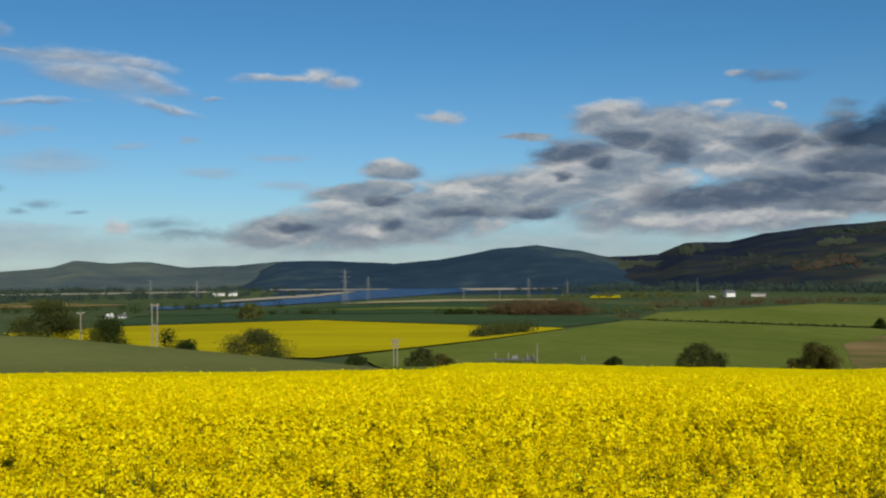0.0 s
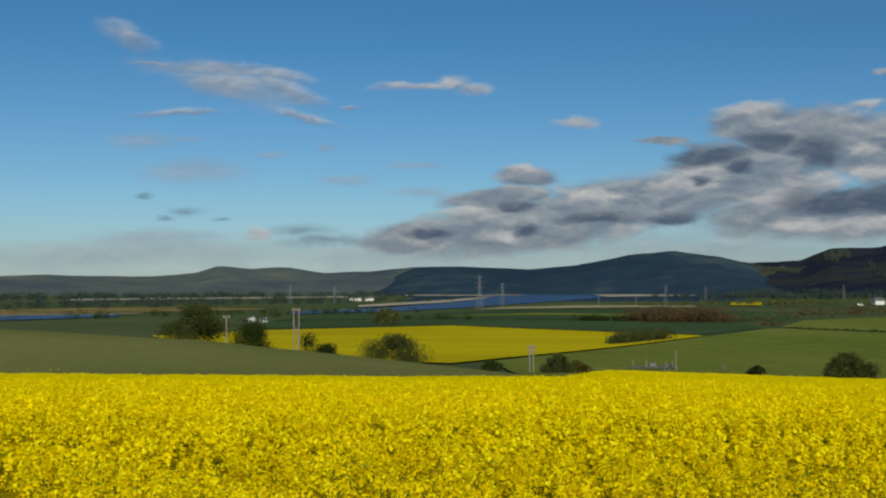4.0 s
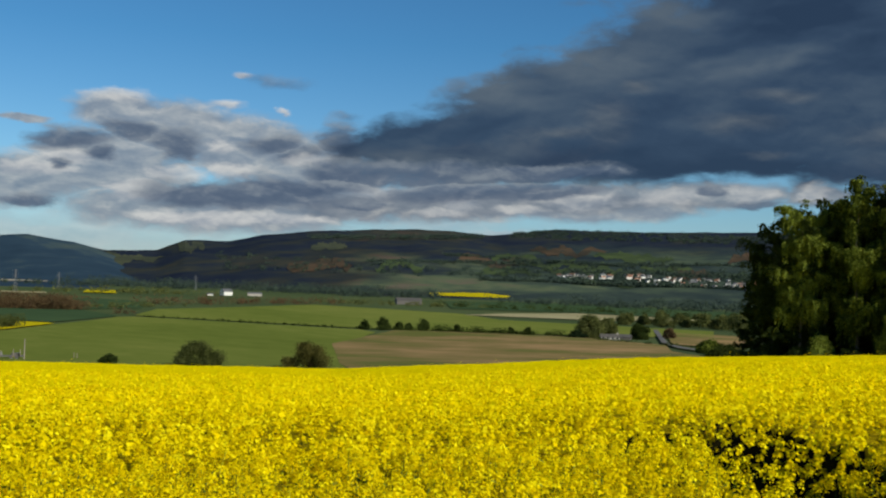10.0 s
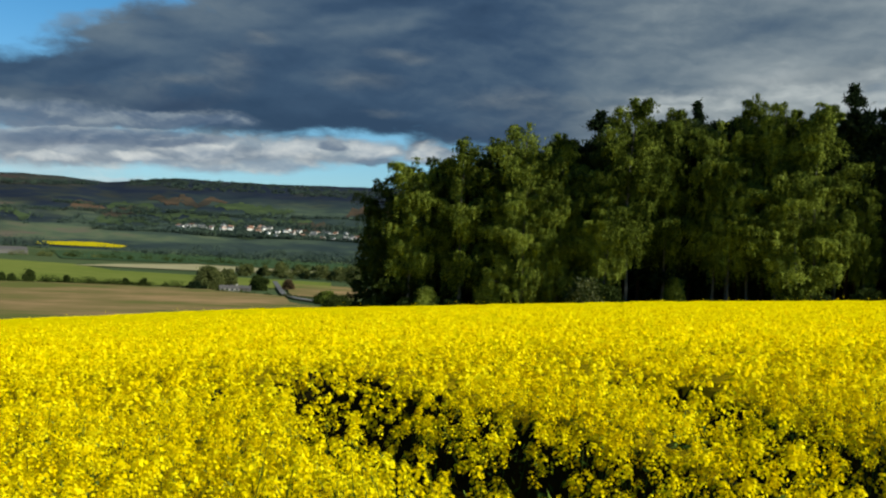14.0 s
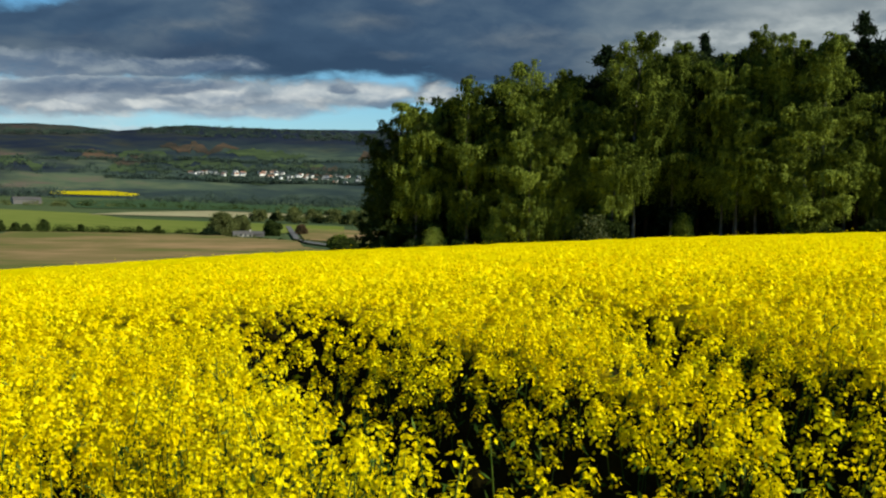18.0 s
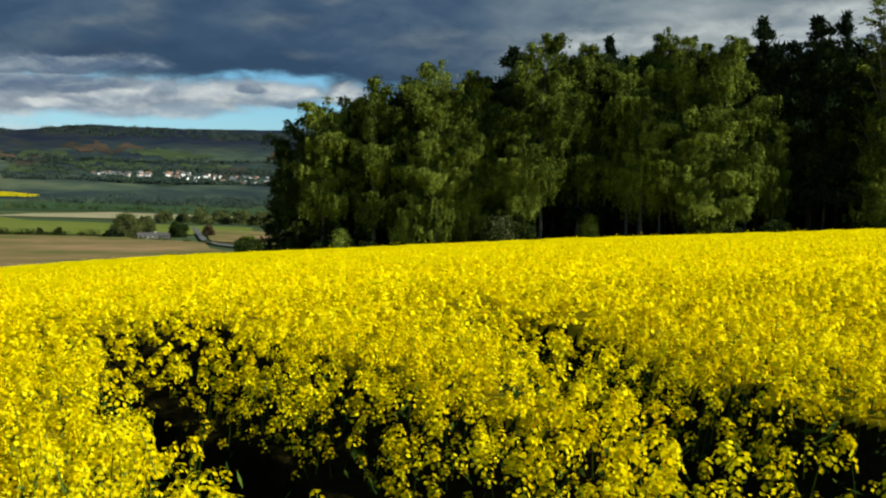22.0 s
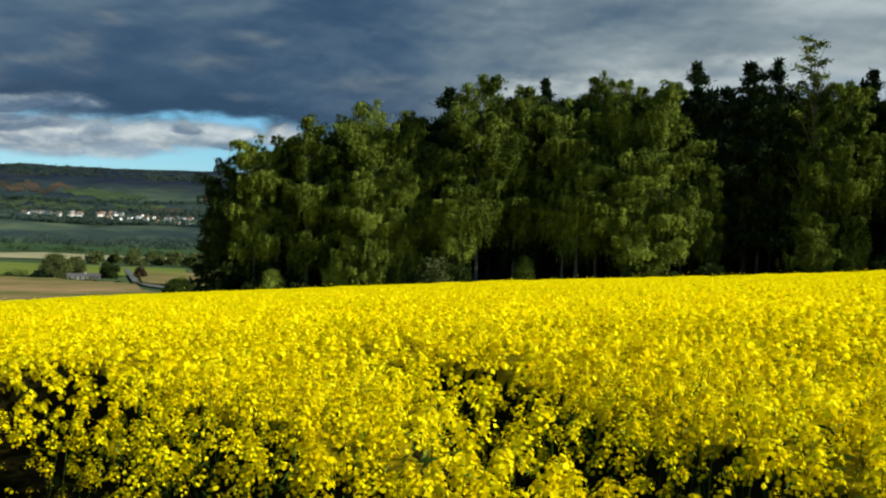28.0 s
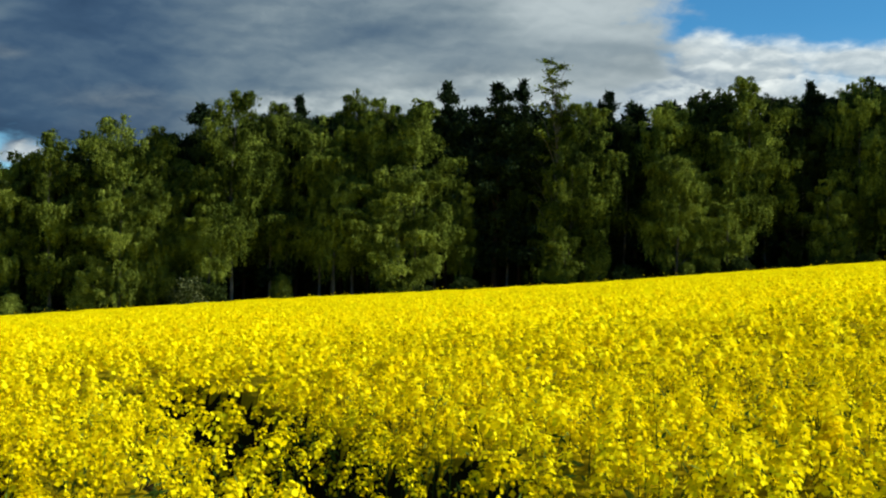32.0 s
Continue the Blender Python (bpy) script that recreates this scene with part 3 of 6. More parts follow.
def mesh_of(name, verts, faces, mat, smooth=False):
    """A mesh from arrays: verts (n, 3) and faces (m, 3 or 4)."""
    verts, faces = np.asarray(verts, np.float32), np.asarray(faces, np.int32)
    me = bpy.data.meshes.new(name)
    m, c = faces.shape
    me.vertices.add(len(verts))
    me.vertices.foreach_set("co", verts.ravel())
    me.loops.add(m * c)
    me.loops.foreach_set("vertex_index", faces.ravel())
    me.polygons.add(m)
    me.polygons.foreach_set("loop_start", np.arange(0, m * c, c, dtype=np.int32))
    me.polygons.foreach_set("use_smooth", np.full(m, smooth))
    me.update(calc_edges=True)
    me.materials.append(mat)
    return me


def thing(name, label, category, loc=(0, 0, 0), group="", kind="", turn=0.0):
    ob = new(name)
    ob.matrix_basis = pose(*loc, 0, 0, turn)
    return tagged(ob, label, category, group, kind)


def piece(name, me, parent, label=""):
    ob = new(name, me)
    ob.parent = parent
    return tagged(ob, label) if label else ob


def part(name, bm, mat, parent, label=""):
    me = bpy.data.meshes.new(name)
    bm.to_mesh(me)
    bm.free()
    me.materials.append(mat)
    return piece(name, me, parent, label)


def box(bm, size, at, turn=0.0, bevel=0.0):
    got = bmesh.ops.create_cube(bm, size=1.0, matrix=pose(*at, 0, 0, turn) @ Matrix.Diagonal((*size, 1)))
    if bevel:
        edges = {e for v in got["verts"] for e in v.link_edges}
        bmesh.ops.bevel(bm, geom=list(edges), offset=bevel, segments=1, affect="EDGES")
    return bm


def boxed(size, at, turn=0.0, bevel=0.0):
    return box(bmesh.new(), size, at, turn, bevel)


def tube(points, radii, sides=6):
    """Arrays of a tapered tube along points."""
    points, n = np.asarray(points, float), len(points)
    way = np.gradient(points, axis=0)
    way /= np.linalg.norm(way, axis=1)[:, None] + 1e-9
    ref = np.where(np.abs(way[:, 2:3]) > 0.9, np.array([[1.0, 0, 0]]), np.array([[0, 0, 1.0]]))
    u = np.cross(way, ref)
    u /= np.linalg.norm(u, axis=1)[:, None] + 1e-9
    w = np.cross(way, u)
    ang = np.linspace(0, 2 * np.pi, sides, endpoint=False)
    v = points[:, None] + np.asarray(radii)[:, None, None] * (np.cos(ang)[None, :, None] * u[:, None] + np.sin(ang)[None, :, None] * w[:, None])
    i, j = np.meshgrid(np.arange(n - 1), np.arange(sides), indexing="ij")
    a, b = i * sides + j, i * sides + (j + 1) % sides
    f = np.stack([a, b, b + sides, a + sides], -1).reshape(-1, 4)
    return v.reshape(-1, 3), f


def joined(lots):
    verts, faces, n = [], [], 0
    for v, f in lots:
        verts.append(v)
        faces.append(f + n)
        n += len(v)
    return np.concatenate(verts), np.concatenate(faces)


def leaf_quads(at, rng, length, width, hang=0.0, flat=1.0):
    """Diamond leaves at given places; hang pulls their tips downwards."""
    n = len(at)
    d = rng.normal(size=(n, 3))
    d[:, 2] = d[:, 2] * flat - hang
    d /= np.linalg.norm(d, axis=1)[:, None]
    e = np.cross(d, rng.normal(size=(n, 3)) * [flat, flat, 1.0])
    e /= np.linalg.norm(e, axis=1)[:, None] + 1e-9
    ln = (length * rng.uniform(0.6, 1.35, n))[:, None]
    wd = (width * rng.uniform(0.6, 1.35, n))[:, None]
    v = np.stack([at, at + d * ln * 0.45 + e * wd * 0.5, at + d * ln, at + d * ln * 0.45 - e * wd * 0.5], 1).reshape(-1, 3)
    return v, np.arange(4 * n).reshape(-1, 4)


# ---- the land ----
EDGE_AZ = [-180, -150, -60, -30, -22, -11, -1.2, 1.2, 10, 20, 28, 36, 45, 57, 66, 73, 84, 94, 100, 106, 130, 180]
EDGE_EL = [4.6, 3.8, -3.2, -4.3, -4.61, -4.88, -4.87, -4.54, -4.71, -4.72, -4.17, -3.5, -2.95, -2.05, -1.45, -0.93, 0.15, 1.1, 1.6, 2.05, 3.4, 4.6]
EYE = 1.75
WOOD_AZ, WOOD_D = 63.0, 80.0


def edge_r(az):
    """How far the rape reaches in each direction."""
    wood = (WOOD_D - 4.0) / np.cos(np.radians(np.clip(az - WOOD_AZ, -70, 55)))
    return np.where(az > 42, wood, np.interp(az, [-180, -60, -30, -1.2, 1.2, 36, 42], [40, 80, 95, 75, 118, 95, 81.4]))


def crop_top(x, y):
    """Height of the rape's flowers."""
    az, r = np.degrees(np.arctan2(x, y)), np.hypot(x, y)
    return EYE - 0.68 * (1 - r / edge_r(az)) + r * np.tan(np.radians(np.interp(az, EDGE_AZ, EDGE_EL)))


def land(x, y):
    """Height of the ground."""
    x, y = np.asarray(x, float), np.asarray(y, float)
    az, r = np.degrees(np.arctan2(x, y)), np.hypot(x, y) + 1e-6
    near = crop_top(x, y) - 1.06
    dip = np.interp(np.log(r), np.log([150, 210, 270, 360, 560, 850, 1300, 1800, 2500, 3900, 4950]), [5.4, 5.25, 4.8, 4.0, 3.0, 2.2, 1.6, 1.2, 0.9, 0.58, 0.46])
    valley = EYE - r * np.tan(np.radians(dip))
    start = edge_r(az) + np.where(az > 40, 45, 4)
    w = np.clip((r - start) / np.where(az > 40, 260, 110), 0, 1)
    w = w * w * (3 - 2 * w)
    z = near * (1 - w) + valley * w
    # rise with the barley field
    rise = np.interp(az, [-120, -60, -35, -27, -20, -10, 0], [0, 7.0, 6.4, 5.8, 5.0, 2.7, 0])
    return z + rise * np.exp(-((r - 135) / np.where(r < 135, 26.0, 40.0)) ** 2)


SKYLINE_AZ = [-40, -30, -22, -19.8, -18.7, -17, -15, -13.2, -10.7, -8.6, -5.4, -2.5, 0, 2.6, 5, 7.3, 8.7, 11.2, 12.6, 14.8, 16.6, 20, 24.6, 26.5, 28.5, 32, 36, 42, 60, 115]
SKYLINE_EL = [0.3, 0.35, 0.33, 0.52, 0.86, 0.69, 0.77, 0.5, 0.52, 0.75, 0.77, 0.67, 0.89, 1.34, 1.52, 1.27, 0.95, 1.0, 1.6, 1.65, 2.06, 2.4, 2.68, 2.64, 2.5, 2.88, 2.93, 2.97, 2.8, 2.0]


def hill_start(az):
    return np.interp(az, [-40, 2, 12, 22, 45, 115], [3500, 3600, 3000, 2500, 2400, 2400])


def hill(az, r):
    """Height of the hills beyond the river, by direction and distance."""
    r0 = hill_start(az)
    s = np.clip((r - r0) / (4350 - r0), 0, 1.0)
    base = np.degrees(np.arctan2(EYE - land(r0 * np.sin(np.radians(az)), r0 * np.cos(np.radians(az))), r0))
    el = -base + (np.interp(az, SKYLINE_AZ, SKYLINE_EL) + base) * s ** 0.8
    fall = np.clip((r - 4350) / 500, 0, 1)
    return EYE + r * np.tan(np.radians(el)) - fall * 160


def on_land(az, r, lift=0.0):
    x, y = r * math.sin(radians(az)), r * math.cos(radians(az))
    return x, y, float(land(x, y)) + lift


def polar_sheet(azs, rs, height):
    a, r = np.meshgrid(azs, rs, indexing="ij")
    x, y = r * np.sin(np.radians(a)), r * np.cos(np.radians(a))
    v = np.stack([x, y, height(a, r, x, y)], -1).reshape(-1, 3)
    i, j = np.meshgrid(np.arange(len(azs) - 1), np.arange(len(rs) - 1), indexing="ij")
    p = i * len(rs) + j
    return v, np.stack([p, p + 1, p + 1 + len(rs), p + len(rs)], -1).reshape(-1, 4)


azs = np.concatenate([np.arange(-180, -40, 4.0), np.arange(-40, 112, 0.5), np.arange(112, 181, 4.0)])
azs[-1] = 180.0
rs = np.concatenate([[0.0], np.geomspace(0.8, 4950, 92)])
ground = new("ground", mesh_of("ground", *polar_sheet(azs, rs, lambda a, r, x, y: land(x, y)), M_GRASS, True))
tagged(ground, "green valley farmland sloping down from the crop", "ground", kind="structure")

rng = np.random.default_rng(4)
ha = np.arange(-40, 115.1, 0.2)
hr = np.concatenate([np.linspace(2300, 4350, 34), [4500, 4700, 4950]])


def hill_height(a, r, x, y):
    z = hill(a, r)
    rough = np.array([noise.fractal(Vector((p, q, 3.0)) / 260.0, 1.0, 2.0, 4) for p, q in zip(x.ravel(), y.ravel())]).reshape(x.shape)
    rise = np.clip((r - hill_start(a)) / 500.0, 0, 1)
    z = z + rough * 9.0 * rise * np.clip((4600 - r) / 400.0, 0.25, 1)
    return np.where(r < hill_start(a) - 30, land(x, y) - 2.0, z)


def ridge_height(a, r, x, y):
    """The nearer forested ridge, which sinks away at both ends."""
    t = np.clip((a + 12.0) / 4.0, 0, 1) * np.clip((12.2 - a) / 4.2, 0, 1)
    t = t * t * (3 - 2 * t)
    z = hill_height(a, r / 0.94, x / 0.94, y / 0.94)
    return land(x, y) - 2.0 + (EYE + (z - EYE) * 0.94 - land(x, y) + 2.0) * t


for name, label, part_az, cover, near_by, form in (("hill_far", "green-brown hills far up the valley, tinted for haze", ha[ha < -4.9], M_FARHILL, 1.0, hill_height), ("hill_forest", "forested hills beyond the river, coloured for cloud shade and haze", ha[(ha > -12.3) & (ha < 12.5)], M_FOREST, 0.94, ridge_height), ("hill_pasture", "hills with woods, pasture and heather, partly darkened for cloud shade", ha[ha > 6.9], M_HILL, 1.0, hill_height)):
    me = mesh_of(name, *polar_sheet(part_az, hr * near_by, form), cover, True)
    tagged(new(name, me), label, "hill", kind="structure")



def hill_spot(el, az):
    """Distance and height at which the hillside shows at this angle over eye level."""
    d = np.linspace(float(hill_start(az)) + 20, 4300, 400)
    z = hill(np.full_like(d, az), d)
    i = int(np.argmin(np.abs(np.degrees(np.arctan2(z - EYE, d)) - el)))
    return float(d[i]), float(z[i])


def hill_field(label, a0, a1, e0, e1, mat, slant=0.0, ragged=1.0):
    """A pasture or moor patch on the hillside with uneven outlines."""
    rr = np.random.default_rng(int(a0 * 100))
    cols, rows_n = 40, 14
    wob = np.convolve(rr.normal(0, 1, 47), np.ones(7) / 7, "valid") * 1.2
    wid = np.convolve(rr.uniform(0.1, 1.7, 45), np.ones(5) / 5, "valid")
    verts = []
    for i in range(cols + 1):
        t = i / cols
        edge = math.sin(math.pi * t) ** 0.45
        lo, hi = e0 + slant * (t - 0.5), e1 + slant * (t - 0.5)
        c = (lo + hi) / 2 + wob[i] * (e1 - e0) * 0.55 * ragged
        h = (hi - lo) / 2 * edge * (1 + (wid[i] - 1) * ragged) + 0.004
        az = a0 + (a1 - a0) * t
        r0, _ = hill_spot(c - h, az)
        r1, _ = hill_spot(c + h, az)
        for j in range(rows_n + 1):
            r = r0 + (r1 - r0) * j / rows_n
            x, y = r * math.sin(radians(az)), r * math.cos(radians(az))
            verts.append((x, y, float(hill_height(np.array([az]), np.array([r]), np.array([x]), np.array([y]))[0]) + 1.4))
    i, j = np.meshgrid(np.arange(cols), np.arange(rows_n), indexing="ij")
    p = i * (rows_n + 1) + j
    f = np.stack([p, p + rows_n + 1, p + rows_n + 2, p + 1], -1).reshape(-1, 4)
    tagged(new("hillside_field", mesh_of("hillside_field", verts, f, mat, True)), label, "field", kind="structure")


for label, a0, a1, e0, e1, mat, slant in (
        ("brown moor patch on the hillside", 17.8, 21.2, 0.3, 0.85, "brown", 0.1), ("green pasture on the hillside", 22.4, 25.0, 0.42, 0.85, "green", 0.0),
        ("brown bracken on the hillside", 26.2, 30.6, 0.9, 1.38, "brown", 0.1), ("green pasture on the hillside", 27.6, 31.2, 0.45, 0.8, "green", 0.0),
        ("light green clearing high on the hill", 19.0, 20.9, 1.45, 1.75, "olive", 0.15), ("green pasture above the village", 31.6, 35.4, 0.58, 1.15, "green", 0.1),
        ("green pasture above the village", 36.2, 38.9, 0.78, 1.15, "green", 0.1), ("reddish ploughed field by the village", 37.8, 40.0, 0.62, 1.1, "brown", -0.1),
        ("green pasture beside the village", 40.0, 43.0, 0.5, 0.88, "green", 0.0), ("brown bracken on the hillside", 40.6, 43.0, 1.3, 1.75, "brown", 0.0),
        ("far yellow rape field on the hill foot", 25.2, 29.6, -0.90, -0.60, "yellow", 0.0),
        ("green pasture on the upper hillside", 28.5, 33.0, 1.05, 1.5, "green", 0.1), ("brown heather on the upper hillside", 30.5, 34.5, 1.6, 1.95, "brown", 0.1),
        ("green pasture on the upper hillside", 33.8, 38.0, 1.4, 1.8, "green", -0.1), ("pale green pasture below the village", 33.0, 38.0, 0.05, 0.2, "green", 0.0),
        ("olive grass on the rounded hill", 11.9, 13.6, 1.0, 1.6, "olive", 0.0), ("green fields on the saddle of the hills", 7.9, 11.6, 0.5, 1.0, "olive", 0.1)):
    hill_field(label, a0, a1, e0, e1, {"brown": M_MOOR, "green": M_HILLGREEN, "olive": M_HILLOLIVE, "yellow": M_FARRAPE}[mat], slant, 0.12 if mat == "yellow" else 1.0)



def field(name, label, corners, mat, lift=0.5, cell=40.0, category="field", kind="structure"):
    """A field laid on the land, its corners by direction and distance."""
    bm = bmesh.new()
    bm.faces.new([bm.verts.new((r * math.sin(radians(a)), r * math.cos(radians(a)), 0)) for a, r in corners])
    bmesh.ops.triangulate(bm, faces=bm.faces[:])
    for _ in range(7):
        long = [e for e in bm.edges if e.calc_length() > cell]
        if not long or len(bm.faces) > 6000:
            break
        bmesh.ops.subdivide_edges(bm, edges=long, cuts=1)
        bmesh.ops.triangulate(bm, faces=[f for f in bm.faces if len(f.verts) > 3])
    for v in bm.verts:
        v.co.z = float(land(v.co.x, v.co.y)) + lift
        v.normal_update()
    bm.normal_update()
    if sum(f.normal.z for f in bm.faces) < 0:
        bmesh.ops.reverse_faces(bm, faces=bm.faces[:])
    me = bpy.data.meshes.new(name)
    bm.to_mesh(me)
    bm.free()
    me.materials.append(mat)
    for p in me.polygons:
        p.use_smooth = True
    return tagged(new(name, me), label, category, kind=kind)


field("field_barley", "grey-green young barley on a low rise beside the rape", [(-60, 100), (-30, 100), (-11, 84), (-2, 79), (-1.6, 200), (-10, 215), (-30, 230), (-60, 230)], M_GREYGREEN, 0.12, 12)
field("field_rape", "yellow flowering rape field in the valley", [(-19, 400), (-11, 330), (-6.6, 318), (1.68, 453), (6.4, 609), (5.97, 622), (-6.6, 794), (-16.8, 716), (-22, 640)], M_FARRAPE, 0.6)
field("field_dark_crop", "dark green crop beyond the yellow field", [(-16.5, 740), (-6.6, 812), (6.2, 632), (9.4, 770), (7.5, 905), (0, 960), (-8, 980), (-16, 940)], M_DARKGREEN, 0.5)
field("field_green_near", "bright green cereal field", [(2, 150), (24, 150), (23, 300), (20.5, 420), (22.5, 600), (21.7, 640), (10.2, 765), (9.4, 750), (6.6, 605), (1.8, 445), (-4.5, 330), (-2, 210)], M_GREEN, 0.55)
field("field_green_far", "bright green cereal field behind a hedge", [(10.2, 790), (21.7, 668), (33.2, 675), (40, 760), (40, 900), (29, 1000), (27.1, 1190), (19.3, 1400), (11.3, 990)], M_GREEN, 0.6)
field("field_brown", "bare brown field with green patches", [(20.6, 290), (24, 160), (44, 170), (42, 420), (37.9, 500), (37.6, 575), (33.3, 645), (29.5, 652), (23.6, 660), (20.2, 440)], M_BROWN, 0.6)
field("field_dark_green", "dark green pasture towards the river", [(7.6, 930), (10.5, 1000), (11.0, 1300), (5, 1500), (-1, 1500), (-9, 1230), (-14, 1150), (-16, 970), (-8, 1010), (0, 985)], M_DARKGREEN, 0.5)
field("field_strip", "light green strip of pasture", [(-8, 1100), (-1, 1130), (3, 1080), (2.5, 1180), (-2, 1230)], M_GREEN, 1.0)
field("field_pale", "pale strip of dry grass by the river", [(-5.2, 1420), (0, 1520), (6, 1600), (6, 1680), (0, 1690), (-4, 1540)], M_PALE, 1.2)
field("field_pale_far", "pale ploughed strip behind the green field", [(27, 1130), (33, 1120), (40, 1180), (40, 1330), (33, 1420), (29, 1250)], M_PALE, 1.0)
field("field_green_back", "green pasture by the tree rows", [(26.5, 1440), (33, 1460), (42, 1400), (42, 2000), (31, 2250), (26, 2050)], M_DARKGREEN, 0.9)
field("field_yellow_small", "small far yellow rape field", [(7.7, 1720), (9.3, 1730), (9.3, 2000), (7.9, 2000)], M_FARRAPE, 1.5)
field("field_lane_side", "brownish field beside the lane", [(37.9, 600), (41.5, 560), (42, 800), (37.6, 820)], M_BROWN, 0.6)
field("field_farm_yard", "yellow-green paddock at the farm", [(35, 700), (37, 700), (37, 860), (34.8, 900)], M_GREEN, 0.8)
field("water_river", "blue tidal river with pale sandbanks", [(-15, 1200), (-11.2, 1290), (-8.4, 1380), (-5.3, 1600), (-2.4, 1900), (1.1, 2600), (2.6, 2900), (2.4, 3500), (-5, 3560), (-5.2, 3000), (-4.2, 2700), (-7.2, 1900), (-10, 1560), (-15, 1330)], M_WATER, 1.0, 90, "river")
field("sandbank", "pale sandbank at the river's edge", [(-11.5, 1540), (-7.2, 1880), (-4.4, 2600), (-4.8, 2700), (-7.6, 2080), (-11.5, 1680)], M_SAND, 2.0, 90, "sandbank")
field("sandbank_far", "far sandbank in the river", [(-9, 3000), (-2.8, 3060), (-2.8, 3220), (-9, 3300)], M_SAND, 2.0, 120, "sandbank")
field("sandbank_right", "pale sand on the far shore", [(1.6, 2750), (6, 3000), (6.2, 3300), (0.8, 3250)], M_SAND, 2.2, 120, "sandbank")
field("mudflat", "pale mudflats below the hills", [(-26, 2400), (-12, 2700), (-12, 3000), (-26, 2700)], M_SAND, 1.5, 120, "mudflat")
field("water_inlet", "narrow blue inlet of the river in the meadows", [(-33, 1060), (-28, 1080), (-23.5, 1180), (-23.8, 1260), (-28, 1240), (-33, 1200)], M_WATER, 1.0, 60, "river")
field("sandbank_inlet", "pale bank of the inlet", [(-33, 1210), (-28, 1250), (-22.5, 1275), (-22.5, 1295), (-28, 1290), (-33, 1250)], M_SAND, 1.3, 60, "sandbank")
field("water_far", "far pale reach of the river", [(-24, 2520), (-17.5, 2600), (-17.5, 2680), (-24, 2640)], M_SAND, 2.0, 90, "mudflat")
field("field_dull", "dull brownish meadow by the river", [(-30, 1330), (-20, 1400), (-16, 1500), (-20, 1700), (-30, 1600)], M_BROWN, 0.8, 70)
field("road_lane", "grey farm lane curving down past the farm", [(36.95, 860), (37.2, 860), (37.75, 600), (38.3, 560), (40.4, 505), (40.3, 488), (38.2, 540), (37.45, 590)], M_ROAD, 0.9, 20, "road")

# ---- the rape crop ----
# wheel tracks of the sprayer: from, to, half width
TRACKS = [((1.93, -0.36), (6.22, 9.20), 0.59), ((3.1, 0.0), (8.0, 6.1), 0.32), ((1.2, 1.9), (1.9, 4.2), 0.10)]


def in_track(x, y, rim=0.0):
    hit = np.zeros(np.shape(x), bool)
    for (ax, ay), (bx, by), half in TRACKS:
        ux, uy = bx - ax, by - ay
        n = math.hypot(ux, uy)
        along = ((x - ax) * ux + (y - ay) * uy) / n
        off = np.abs((x - ax) * uy - (y - ay) * ux) / n
        wave = 0.06 * np.sin(along * 2.1) + 0.04 * np.sin(along * 5.3 + 1)
        hit |= (off < half * np.clip((n - along) / 5.6, 0, 1) ** 0.85 + rim + wave * half / 0.5) & (along > 0) & (along < n)
    return hit


def scatter(count, r0, r1, az0=-34.0, az1=112.0, centre=(0.35, 0.1)):
    az = np.radians(rng.uniform(az0, az1, count))
    r = np.sqrt(rng.uniform(r0 * r0, r1 * r1, count))
    x, y = centre[0] + r * np.sin(az), centre[1] + r * np.cos(az)
    ok = np.hypot(x, y) < edge_r(np.degrees(np.arctan2(x, y))) - 0.3
    return x[ok], y[ok]


def swell(x, y):
    """Uneven height of the crop."""
    return 0.05 * np.sin(x * 1.7 + 1.3 * np.sin(y * 0.9)) * np.cos(y * 1.3 + 0.7 * np.sin(x * 1.1)) + 0.03 * np.sin(x * 4.1 + y * 3.3)


def thin_spots(x, y, rng):
    """Where plants stand apart, so that the crop's top breaks up into clumps."""
    p = np.sin(x * 7.3 + 2.2 * np.sin(y * 3.1)) * np.sin(y * 6.7 + 2.2 * np.sin(x * 2.9 + 1)) + 0.5 * np.sin(x * 2.3 - y * 1.9)
    return (p > 0.7) & (rng.random(np.shape(x)) < 0.5)


def spread(proto_v, proto_f, at, rng, size, tilt=0.35):
    """Copies of one small form at many places, turned and scaled, in one array."""
    n, m = len(at), len(proto_v)
    a = rng.uniform(0, 2 * np.pi, n)
    c, s = np.cos(a), np.sin(a)
    v = proto_v[None] * size[:, None, None]
    x = v[:, :, 0] * c[:, None] - v[:, :, 1] * s[:, None]
    y = v[:, :, 0] * s[:, None] + v[:, :, 1] * c[:, None]
    z = v[:, :, 2]
    tx, ty = rng.normal(0, tilt, (n, 1)), rng.normal(0, tilt, (n, 1))
    out = np.stack([x + tx * z, y + ty * z, z - tx * x - ty * y], -1) + at[:, None]
    f = proto_f[None] + (np.arange(n) * m)[:, None, None]
    return out.reshape(-1, 3), f.reshape(-1, proto_f.shape[1])


